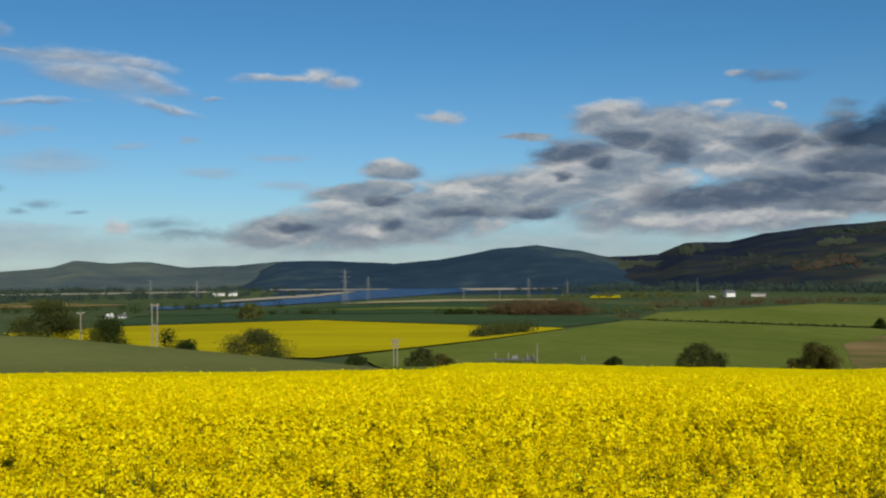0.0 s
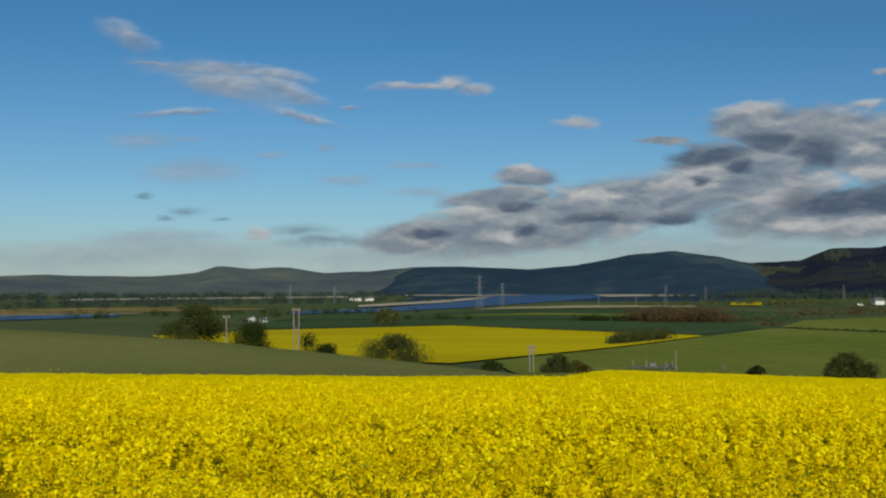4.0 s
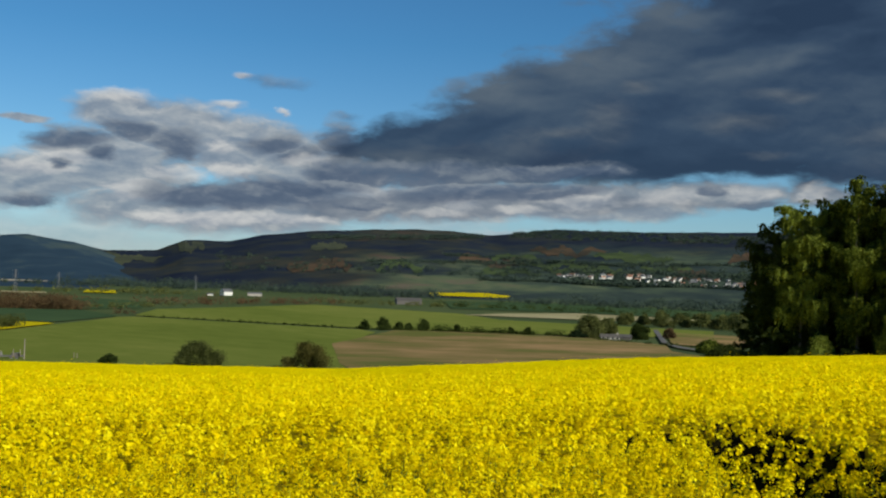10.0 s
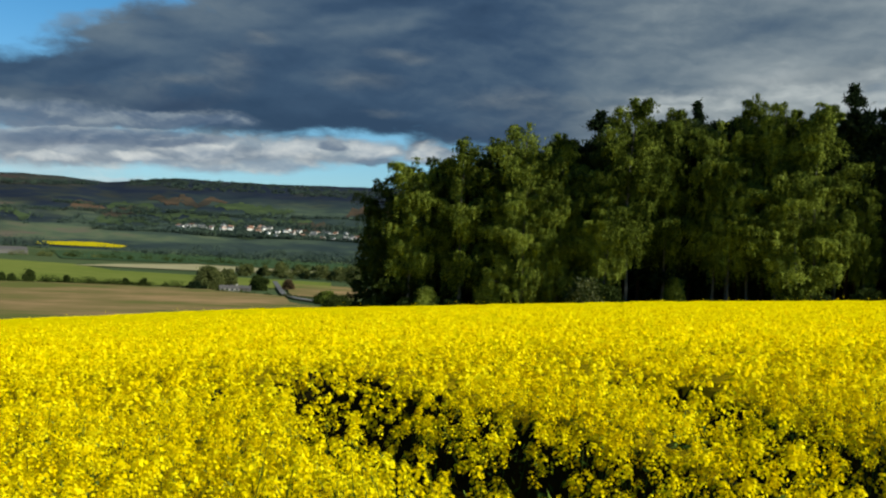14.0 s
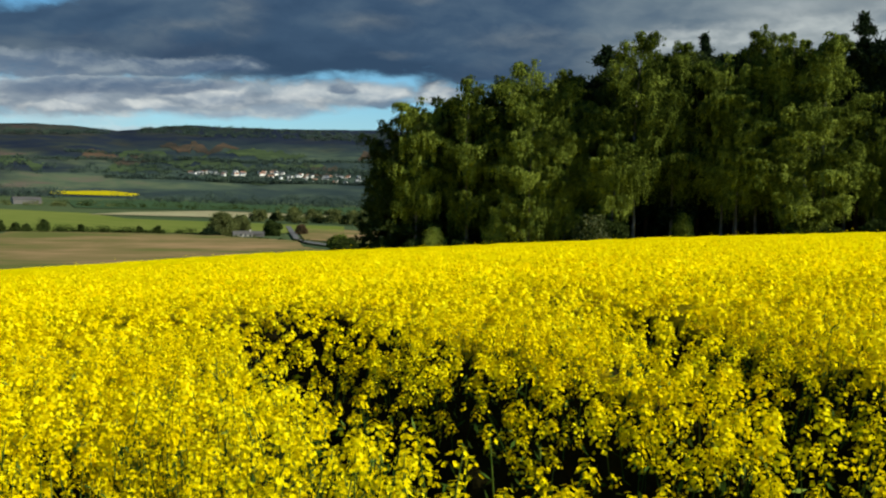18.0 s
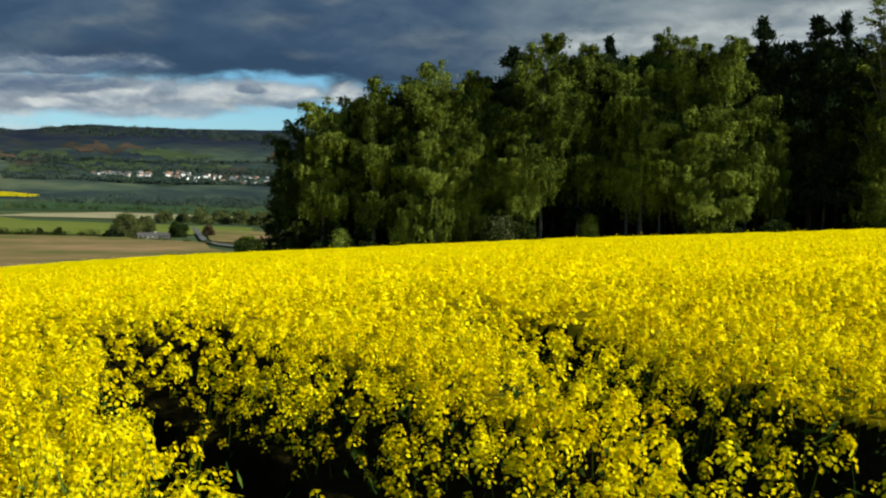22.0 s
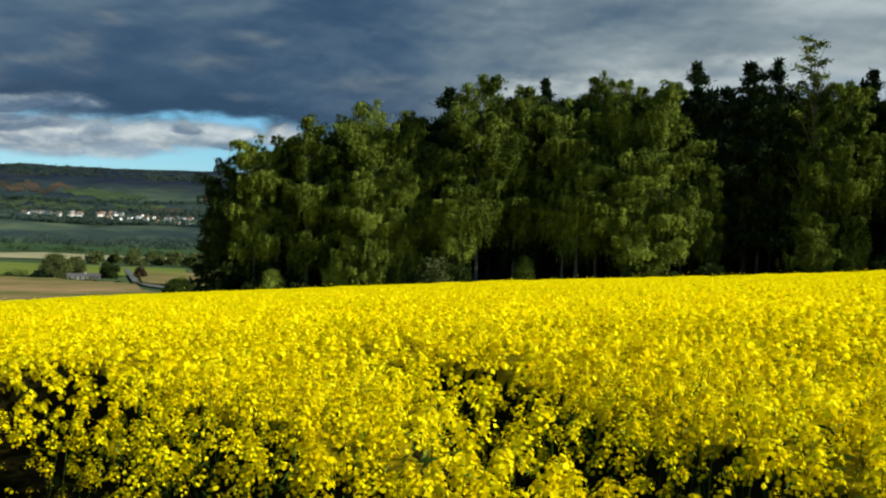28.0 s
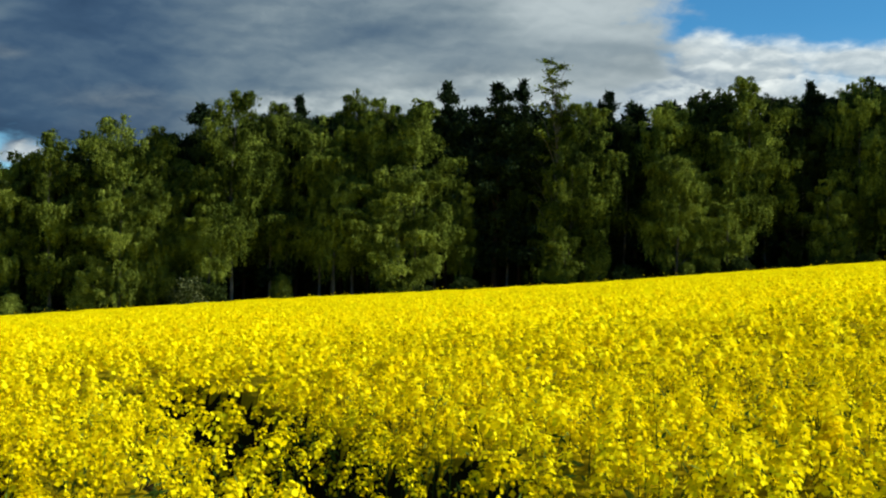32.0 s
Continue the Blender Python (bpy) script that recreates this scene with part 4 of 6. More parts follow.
def head_form(rng, flowers, wide, tall, petal, full):
    """A rape flower head: open flowers round a short spike, in full with four petals each or as one face a flower."""
    vs = []
    for i in range(flowers):
        t = (i + 0.5) / flowers
        ang, rad = i * 2.4, wide * math.sqrt(t) * rng.uniform(0.7, 1.12)
        c = np.array([rad * math.cos(ang), rad * math.sin(ang), -tall * t ** 1.3 + rng.uniform(-0.008, 0.008)])
        up = np.array([math.cos(ang) * (0.25 + 0.9 * t), math.sin(ang) * (0.25 + 0.9 * t), 0.95 - 0.55 * t]) + rng.normal(0, 0.22, 3)
        up /= np.linalg.norm(up)
        u = np.cross(up, rng.normal(size=3))
        u /= np.linalg.norm(u)
        w = np.cross(up, u)
        p = petal * rng.uniform(0.8, 1.2)
        if not full:
            vs.append(np.array([c - u * p, c + w * p * 0.9, c + u * p, c - w * p * 0.9]))
            continue
        for q in range(4):
            d = math.cos(q * math.pi / 2) * u + math.sin(q * math.pi / 2) * w
            e = np.cross(up, d)
            vs.append(np.array([c, c + d * p * 0.68 + e * p * 0.56 + up * p * 0.25, c + d * p * 1.08 + up * p * 0.12, c + d * p * 0.68 - e * p * 0.56 + up * p * 0.25]))
    return np.concatenate(vs), np.arange(4 * len(vs)).reshape(-1, 4)


def crop_stuff(name, label, lots, mat):
    me = mesh_of(name, *joined(lots), mat)
    return tagged(new(name, me), label, "rape flowers", kind="stuff")


def worn(x, y):
    """How much the crop is beaten down on the far sides of the wheel tracks."""
    most = np.zeros(np.shape(x))
    for ((ax, ay), (bx, by), half), reach, depth in zip(TRACKS, (0.72, 0.5, 0.3), (0.8, 0.8, 0.5)):
        n = math.hypot(bx - ax, by - ay)
        along = ((x - ax) * (bx - ax) + (y - ay) * (by - ay)) / n
        off = ((x - ax) * (by - ay) - (y - ay) * (bx - ax)) / n
        fade = np.clip((n + 1.2 - along) / 2.5, 0, 1)
        here = np.where(off > 0, np.clip(1 - (off - half) / reach, 0, 1), np.clip(1 - (-off - half) / 0.1, 0, 1) * 0.05)
        most = np.maximum(most, here * depth * fade)
    return most


def plants(gap, r0, r1, laterals, reach):
    """Evenly sown plants between two distances: a top head each and laterals round and below it; gives the heads' places."""
    u = np.arange(-r1, r1, gap)
    gx, gy = [g.ravel() + rng.uniform(-0.5, 0.5, g.size) * gap for g in np.meshgrid(u, u)]
    far, az = np.hypot(gx, gy), np.degrees(np.arctan2(gx, gy))
    gx, gy = gx + 0.35, gy + 0.1
    wear = worn(gx, gy)
    keep = (far > r0) & (far < r1) & (az > -34) & (az < 112) & (np.hypot(gx, gy) < edge_r(np.degrees(np.arctan2(gx, gy))) - 0.3)
    keep &= ~in_track(gx, gy, rng.normal(0, 0.05, len(gx))) & (rng.random(len(gx)) > 0.85 * wear) & ~thin_spots(gx, gy, rng)
    gx, gy, wear = gx[keep], gy[keep], wear[keep]
    n = len(gx)
    out = np.abs(rng.normal(0, reach, (n, laterals + 1)))
    out[:, 0] = 0
    ang = rng.uniform(0, 2 * np.pi, (n, 1)) + np.arange(laterals + 1)[None] * 2.4 + rng.normal(0, 0.4, (n, laterals + 1))
    low = np.abs(rng.normal(0.05, 0.06, (n, laterals + 1))) + 0.45 * out + np.where(rng.random((n, laterals + 1)) < 0.3, rng.uniform(0.08, 0.32, (n, laterals + 1)), 0)
    low[:, 0] = 0
    x, y = (gx[:, None] + out * np.cos(ang)).ravel(), (gy[:, None] + out * np.sin(ang)).ravel()
    top = rng.normal(0.045, 0.05, n) - 0.30 * wear
    return np.stack([x, y, crop_top(x, y) + swell(x, y) + np.repeat(top, laterals + 1) - low.ravel()], -1)


def fill(lots, heads, forms, sizes=(0.8, 1.25), tilt=0.3):
    pick = rng.integers(0, len(forms), len(heads))
    for i, form in enumerate(forms):
        sel = heads[pick == i]
        lots.append(spread(*form, sel, rng, rng.uniform(*sizes, len(sel)), tilt))


# nearest plants: full flower heads on stems
lots, stems = [], []
heads = plants(0.158, 1.1, 3.9, 6, 0.09)
fill(lots, heads, [head_form(rng, f, w, t, 0.0076, True) for f, w, t in ((17, 0.034, 0.055), (12, 0.026, 0.045), (20, 0.038, 0.066), (11, 0.022, 0.056))])
# single plants that lean into the wheel tracks
x, y = scatter(900, 1.5, 8.0)
keep = in_track(x, y, 0.10) & ~in_track(x, y, -0.05) | in_track(x, y, 0) & (rng.random(len(x)) < 0.09)
x, y = x[keep], y[keep]
lean = np.stack([x, y, crop_top(x, y) - 0.06 - 0.42 * rng.random(len(x)) ** 1.2], -1)
fill(lots, lean, [head_form(rng, 12, 0.027, 0.04, 0.009, True), head_form(rng, 9, 0.022, 0.04, 0.009, True)])
crop_stuff("rape_flowers", "bright yellow rape flower heads close to the path", lots, M_PETAL)
# lower flowers down the sides of the wheel tracks
x, y = scatter(20000, 1.3, 11.0)
keep = in_track(x, y, 0.16) & ~in_track(x, y, 0.0)
x, y = x[keep], y[keep]
side = np.stack([x, y, crop_top(x, y) + swell(x, y) - 0.16 - 0.45 * rng.random(len(x)) ** 1.2], -1)
lots = []
fill(lots, side, [head_form(rng, 7, 0.026, 0.05, 0.0105, False), head_form(rng, 5, 0.022, 0.04, 0.0105, False)])
crop_stuff("rape_flowers", "shaded rape flowers down the sides of the wheel tracks", lots, M_PETAL)
lots = []
wide = plants(0.165, 3.8, 8.6, 5, 0.085)
fill(lots, wide, [head_form(rng, f, w, t, 0.0108, False) for f, w, t in ((20, 0.040, 0.056), (15, 0.033, 0.048), (23, 0.045, 0.070))])
crop_stuff("rape_flowers", "yellow rape flower heads standing over darker gaps", lots, M_PETAL)
tall = np.concatenate([heads[rng.random(len(heads)) < 0.8], wide[(rng.random(len(wide)) < 0.2)], lean])
sway = rng.normal(0, 0.05, (len(tall), 2))
foot = np.stack([tall[:, 0] + sway[:, 0], tall[:, 1] + sway[:, 1], tall[:, 2] - rng.uniform(0.16, 0.42, len(tall))], -1)
ring = np.array([[1, 0, 0], [-0.5, 0.87, 0], [-0.5, -0.87, 0]]) * 0.0028
v = np.concatenate([foot[:, None] + ring[None] * 1.3, tall[:, None] + ring[None] * 0.7 - [0, 0, 0.01]], 1).reshape(-1, 3)
f6 = np.array([[0, 1, 4, 3], [1, 2, 5, 4], [2, 0, 3, 5]])
stems.append((v, (f6[None] + (np.arange(len(tall)) * 6)[:, None, None]).reshape(-1, 4)))
x, y = scatter(15000, 1.2, 8.0)
keep = ~in_track(x, y, 0.0) & (rng.random(len(x)) > 1.1 * worn(x, y))
x, y = x[keep], y[keep]
lp = np.stack([x, y, crop_top(x, y) + swell(x, y) - 0.13 - 0.35 * worn(x, y) - 0.6 * rng.random(len(x)) ** 1.2], -1)
stems.append(leaf_quads(lp, rng, 0.085, 0.022, 0.2))
# green buds and young pods among the flowers
x, y = scatter(9000, 1.2, 8.0)
keep = ~in_track(x, y)
x, y = x[keep], y[keep]
buds = np.stack([x, y, crop_top(x, y) + swell(x, y) + rng.normal(-0.03, 0.05, len(x)) - 0.36 * worn(x, y)], -1)
stems.append(leaf_quads(buds, rng, 0.04, 0.008, -1.0))
crop_stuff("rape_stems", "green rape stems, pods and leaves under the flowers", stems, M_STEM)

# middle distance: simpler heads, then single tufts
lots = []
fill(lots, plants(0.225, 8.4, 15.5, 4, 0.09), [head_form(rng, f, w, 0.06, 0.0205, False) for f, w in ((8, 0.046), (6, 0.040), (9, 0.052))])
fill(lots, plants(0.27, 15.2, 27.0, 3, 0.10), [head_form(rng, f, w, 0.05, 0.028, False) for f, w in ((4, 0.042), (3, 0.036))])
crop_stuff("rape_crop", "yellow rape flower heads in the middle of the field", lots, M_PETAL)
lots = []
fill(lots, plants(0.42, 26.5, 50.0, 2, 0.13), [head_form(rng, 3, 0.05, 0.03, 0.034, False), head_form(rng, 4, 0.055, 0.03, 0.030, False)], tilt=0.15)
x, y = scatter(60000, 49.0, 122.0)
at = np.stack([x, y, crop_top(x, y) + swell(x, y) + rng.normal(-0.04, 0.03, len(x))], -1)
lots.append(leaf_quads(at, rng, 0.10, 0.09, 0.0, 0.15))
# taller plants along the far edge
az_e = rng.uniform(-30, 108, 380)
re = edge_r(az_e) - rng.uniform(0.3, 2.5, 380)
x, y = re * np.sin(np.radians(az_e)), re * np.cos(np.radians(az_e))
at = np.stack([x, y, crop_top(x, y) + 0.3 * rng.random(len(x)) ** 3], -1)
lots.append(leaf_quads(at, rng, 0.10, 0.08, 0.0))
crop_stuff("rape_crop", "sea of yellow rape flowers running down to the wood", lots, M_PETAL)


def canopy_height(a, r, x, y):
    az = np.degrees(np.arctan2(x, y))
    drop = np.interp(np.hypot(x, y), [3, 5, 9, 14, 30], [0.40, 0.26, 0.17, 0.12, 0.06])
    z = crop_top(x, y) + swell(x, y) - drop - 0.5 * np.clip(4 * worn(x, y), 0, 1)
    z = np.where(in_track(x, y, 0.05), land(x, y) + 0.05, z)
    return np.where(r > edge_r(az) - 0.2, land(x, y) - 0.3, z)


def canopy(name, label, r0, r1, steps, da, mat):
    v, f = polar_sheet(np.arange(-36, 114.01, da), np.geomspace(r0, r1, steps), canopy_height)
    me = mesh_of(name, v, f, mat, True)
    return tagged(new(name, me), label, "rape crop", kind="stuff")


deep = canopy("crop_understorey", "lower leaves and hidden flowers between the rape stems, coloured dark for shade", 1.3, 17.0, 200, 0.5, M_UNDER)
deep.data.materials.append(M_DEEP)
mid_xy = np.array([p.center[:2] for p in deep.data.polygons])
# tracks and beaten edges keep the shade-dark colour, the rest the dimmed flowers
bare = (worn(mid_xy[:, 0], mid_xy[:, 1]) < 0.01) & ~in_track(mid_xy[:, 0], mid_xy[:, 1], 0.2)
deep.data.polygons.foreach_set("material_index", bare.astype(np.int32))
canopy("crop_canopy", "dense yellow top of the rape crop", 15.0, 123.0, 220, 0.4, M_CANOPY)

# ---- trees ----


def crown_clumps(rng, n, h0, h1, radius, shape):
    """Places of foliage clumps within a crown; most sit near its skin."""
    t = rng.uniform(0, 1, n) ** 0.9
    prof = np.interp(t, *shape) * radius
    ang = rng.uniform(0, 2 * np.pi, n)
    rad = prof * np.sqrt(rng.uniform(0.4, 1.0, n))
    lobes = 1 + 0.22 * np.sin(ang * 3 + rng.uniform(0, 6)) + 0.15 * np.sin(ang * 5 + t * 9)
    return np.stack([rad * lobes * np.cos(ang), rad * lobes * np.sin(ang), h0 + t * (h1 - h0)], -1)


def tree_wood(rng, height, girth, clumps, mat, parent, limbs=9, lean=0.3):
    k = np.linspace(0, 1, 7)
    bend = rng.normal(0, lean, 2)
    pts = np.stack([bend[0] * k ** 2 + 0.08 * np.sin(k * 7), bend[1] * k ** 2 + 0.08 * np.cos(k * 6) - 0.08, k * height * 0.94 - 0.25], -1)
    rad = girth * (1 - 0.9 * k) * np.where(k == 0, 1.3, 1)
    v, f = tube(pts, rad, 8)
    piece("trunk", mesh_of("trunk", v, f, mat, True), parent)
    for c in clumps[rng.choice(len(clumps), min(limbs, len(clumps)), replace=False)]:
        s = np.clip((c[2] / height) - 0.10 - rng.uniform(0, 0.1), 0.25, 0.9)
        a = np.array([np.interp(s, k, pts[:, i]) for i in range(3)])
        mid = (a + c) / 2 + np.array([0, 0, 0.18 * np.linalg.norm(c - a)])
        v, f = tube([a, (a + mid) / 2 + [0, 0, 0.05], mid, c], girth * np.array([0.36, 0.26, 0.17, 0.06]) * (1.1 - 0.6 * s), 5)
        piece("limb", mesh_of("limb", v, f, mat, True), parent)


def leafy(name, label, seed, height=14.0, radius=3.0, low=0.16, mat=None, clumps=27, leaves=30000, drop=1.9, leaf=(0.15, 0.09), bark=None, wide=1.5, category="tree", group="wood", shape=None, limbs=9):
    """A full tree: domed clumps at the branch ends, with short fringes of leaves below them."""
    r = np.random.default_rng(seed)
    ob = thing(name, label, category, group=group)
    shape = shape or ([0, 0.12, 0.4, 0.7, 0.9, 1.0], [0.7, 0.95, 1.0, 0.98, 0.88, 0.7])
    cl = crown_clumps(r, clumps * 3, height * low, height * 0.95, radius, shape)
    # a dome at the top; then clumps that stand well apart
    kept = [np.array([0, 0, height * 0.955])] + [np.array([radius * 0.38 * math.cos(q), radius * 0.38 * math.sin(q), height * (0.90 + 0.02 * math.sin(q * 3))]) for q in r.uniform(0, 1, 1) * 6 + np.arange(4) * 1.57]
    for c in cl:
        if len(kept) < clumps and min(np.linalg.norm((c - q) * [1, 1, 0.8]) for q in kept) > 0.75 * wide:
            kept.append(c)
    cl = np.array(kept)
    n = len(cl)
    tree_wood(r, height, 0.11 * height / 14, cl, bark or M_BARK, ob, limbs)
    size = r.uniform(0.38, 0.95, n) * wide * np.interp(cl[:, 2] / height, [0, 0.8, 1], [1, 0.9, 0.65])
    bundles, each = 11, max(2, leaves // (n * 11 * 16))
    d = r.normal(size=(n, bundles, 3))
    d /= np.linalg.norm(d, axis=2)[:, :, None]
    d[:, :, 2] = np.abs(d[:, :, 2]) * 0.6
    top = (cl[:, None] + d * (size[:, None] * r.uniform(0.55, 1.05, (n, bundles)))[:, :, None]).reshape(-1, 3)
    rim = np.hypot(d[:, :, 0], d[:, :, 1]).ravel()
    length = (0.3 + r.uniform(0, 1, n * bundles) ** 1.3 * drop) * (0.35 + 0.65 * rim) * np.interp(top[:, 2] / height, [0, 0.25, 0.85, 1], [0.4, 1, 0.8, 0.3])
    top, length = np.repeat(top, each, 0) + r.normal(0, 0.15, (n * bundles * each, 3)) * [1, 1, 1.3], np.repeat(length, each) * r.uniform(0.7, 1.1, n * bundles * each)
    down = r.uniform(0, 1, (len(top), 16)) ** 1.2 * length[:, None]
    at = np.repeat(top, 16, 0) + r.normal(0, 0.06, (len(top) * 16, 3))
    at[:, 2] -= down.ravel()
    at = at[at[:, 2] > 0.25]
    piece("crown", mesh_of("crown", *leaf_quads(at, r, leaf[0], leaf[1], 1.1), mat or M_BIRCH), ob)
    return ob


def leaf_tris(at, out, rng, length, width):
    """Small pointed leaves, one face each, that lie like scales on their spray and hang at the tip."""
    n = len(at)
    out = out / (np.linalg.norm(out, axis=1)[:, None] + 1e-9) + rng.normal(0, 0.45, (n, 3))
    d = np.cross(np.cross(out, [0, 0, -1.0] + rng.normal(0, 0.55, (n, 3))), out)
    d /= np.linalg.norm(d, axis=1)[:, None] + 1e-9
    e = np.cross(out, d)
    e /= np.linalg.norm(e, axis=1)[:, None] + 1e-9
    ln = (length * rng.uniform(0.7, 1.3, n))[:, None]
    wd = (width * rng.uniform(0.7, 1.3, n))[:, None]
    v = np.stack([at + e * wd * 0.5, at + d * ln, at - e * wd * 0.5], 1).reshape(-1, 3)
    return v, np.arange(3 * n).reshape(-1, 3)


def birch(name, label, seed, height=14.0, radius=2.8, low=0.2, branches=46, drop=2.0, leaves=76000, shape=(0.75, 1.0, 0.95, 0.8, 0.4), mat=None):
    """A birch: branches that rise and arch over, each with domed sprays and thin hanging strands of leaves."""
    r = np.random.default_rng(seed)
    ob = thing(name, label, "tree", group="wood")
    t = np.clip(np.linspace(low, 0.97, branches) + r.normal(0, 0.02, branches), low, 0.98)
    ang = np.arange(branches) * 2.4 + r.normal(0, 0.35, branches)
    reach = radius * np.interp((t - low) / (1 - low), [0, 0.15, 0.45, 0.75, 1], shape) * r.uniform(0.5, 1.15, branches)
    foot = np.maximum(height * t - 0.55 * reach - 0.3, height * 0.1)
    lift = height * t - foot
    bend = r.normal(0, 0.25, 2)
    k = np.linspace(0, 1, 7)
    stem = np.stack([bend[0] * k ** 2 + 0.10 * np.sin(k * 7), bend[1] * k ** 2 + 0.10 * np.cos(k * 6) - 0.10, k * height * 0.97 - 0.25], -1)
    piece("trunk", mesh_of("trunk", *tube(stem, 0.13 * height / 14 * (1 - 0.9 * k) * np.where(k == 0, 1.3, 1), 8), M_BARK, True), ob)
    sprays, size = [np.array([0.0, 0.0, height * q]) for q in (0.86, 0.90, 0.93, 0.96, 0.985)], [0.6, 0.55, 0.46, 0.38, 0.26]
    for i in range(branches):
        way = np.array([math.cos(ang[i]), math.sin(ang[i]), 0])
        side = np.array([-way[1], way[0], 0])
        root = np.array([np.interp(foot[i], stem[:, 2], stem[:, 0]), np.interp(foot[i], stem[:, 2], stem[:, 1]), foot[i]])

        def along(q):
            return root + way * reach[i] * q + np.array([0, 0, lift[i] * (1.9 * q - 0.9 * q * q)])

        if i % 2 == 0:
            v, f = tube([along(q) for q in (0, 0.3, 0.65, 1.0)], 0.045 * np.array([1, 0.7, 0.4, 0.15]) * (1.2 - t[i]), 5)
            piece("limb", mesh_of("limb", v, f, M_BARK, True), ob)
        for _ in range(3 + int(reach[i] * 3.6)):
            q = r.uniform(0.15, 1.05) ** 0.7
            sprays.append(along(q) + side * r.normal(0, 0.17 * reach[i]) + [0, 0, r.normal(-0.1, 0.12)])
            size.append(r.uniform(0.14, 0.40) * (1.1 - 0.2 * t[i]))
    sprays, size = np.array(sprays), np.array(size)
    n = len(sprays)
    each = max(20, leaves // n)
    dome, strands = int(each * 0.22), 8
    d = r.normal(size=(n, dome, 3))
    d /= np.linalg.norm(d, axis=2)[:, :, None]
    d[:, :, 2] = np.abs(d[:, :, 2]) * 0.75 - 0.1
    top = sprays[:, None] + d * (size[:, None] * r.uniform(0.6, 1.05, (n, dome)))[:, :, None]
    per = (each - dome) // strands
    start = sprays[:, None] + np.stack([r.normal(0, 0.75, (n, strands)), r.normal(0, 0.75, (n, strands)), np.zeros((n, strands))], -1) * size[:, None, None]
    length = drop * r.uniform(0.2, 1.0, (n, strands)) ** 1.3 * np.interp(sprays[:, 2] / height, [0, 0.2, 0.8, 1], [0.5, 1, 0.8, 0.25])[:, None] * r.uniform(0.3, 1.3, n)[:, None]
    fall = np.repeat(start[:, :, None], per, 2) + r.normal(0, 0.035, (n, strands, per, 3))
    fall[..., 2] -= r.uniform(0, 1, (n, strands, per)) * length[:, :, None]
    at = np.concatenate([top.reshape(-1, 3), fall.reshape(-1, 3)])
    hang = fall - np.repeat(np.repeat(sprays[:, None, None], strands, 1), per, 2)
    out = np.concatenate([d.reshape(-1, 3) + [0, 0, 0.25], (hang * [1, 1, 0] + [0, 0, 0.06]).reshape(-1, 3)])
    ok = at[:, 2] > 0.3
    piece("crown", mesh_of("crown", *leaf_tris(at[ok], out[ok], r, 0.12, 0.07), mat or M_BIRCH), ob)
    return ob


def pine(name, label, seed, height=15.0, radius=2.6, low=0.3, group="wood", category="tree", per=150, whorls=15, leaf=(0.36, 0.12)):
    """A conifer with tiers of dark needle sprays."""
    r = np.random.default_rng(seed)
    ob = thing(name, label, category, group=group)
    cl, out = [], []
    for i in range(whorls):
        t = i / (whorls - 1)
        whorl = radius * (1 - t) ** 0.6 * r.uniform(0.7, 1.2) + 0.15
        for j in range(6 if t < 0.85 else 4):
            if r.random() < 0.22:
                continue
            reach = whorl * r.uniform(0.45, 1.3)
            ang = j * 1.05 + i * 0.7 + r.uniform(-0.4, 0.4)
            tip = np.array([reach * math.cos(ang), reach * math.sin(ang), height * (low + (0.985 - low) * t) + reach * 0.3 + r.normal(0, 0.28) * (1 - 0.6 * t)])
            cl.append(tip)
            s = r.uniform(0.15, 1.05, per)[:, None]
            at = np.array([0, 0, tip[2] - reach * 0.1])[None] * (1 - s) + tip[None] * s + r.normal(0, 1, (per, 3)) * np.array([0.30, 0.30, 0.24]) * (1.1 - 0.65 * t)
            out.append(at)
    tree_wood(r, height, 0.19 * height / 15, np.array(cl), M_PINEBARK, ob, 7, 0.1)
    piece("crown", mesh_of("crown", *leaf_quads(np.concatenate(out), r, leaf[0], leaf[1], -0.25), M_PINE), ob)
    return ob


def wood_place(az, back=0.0):
    r = WOOD_D / math.cos(radians(az - WOOD_AZ))
    x, y = r * math.sin(radians(az)), r * math.cos(radians(az))
    x += back * math.sin(radians(WOOD_AZ))
    y += back * math.cos(radians(WOOD_AZ))
    return x, y, float(land(x, y)) - 0.05


def stand_tree(source, used, az, el, back, width, turn, label=None):
    """Stands a tree in the wood so that its top reaches el degrees over eye level."""
    x, y, z = wood_place(az, back)
    r = math.hypot(x, y)
    ob, height = source
    tall = (EYE + r * math.tan(radians(el)) - z) / height
    m = Matrix.LocRotScale((x, y, z), Euler((0, 0, radians(turn))), (tall * width, tall * width, tall))
    if ob.name not in used:
        used.add(ob.name)
        ob.matrix_basis = m
        made = ob
    else:
        made = copy_thing(ob, m)
        made.matrix_basis = m
    if label:
        made["label"] = label
    return made


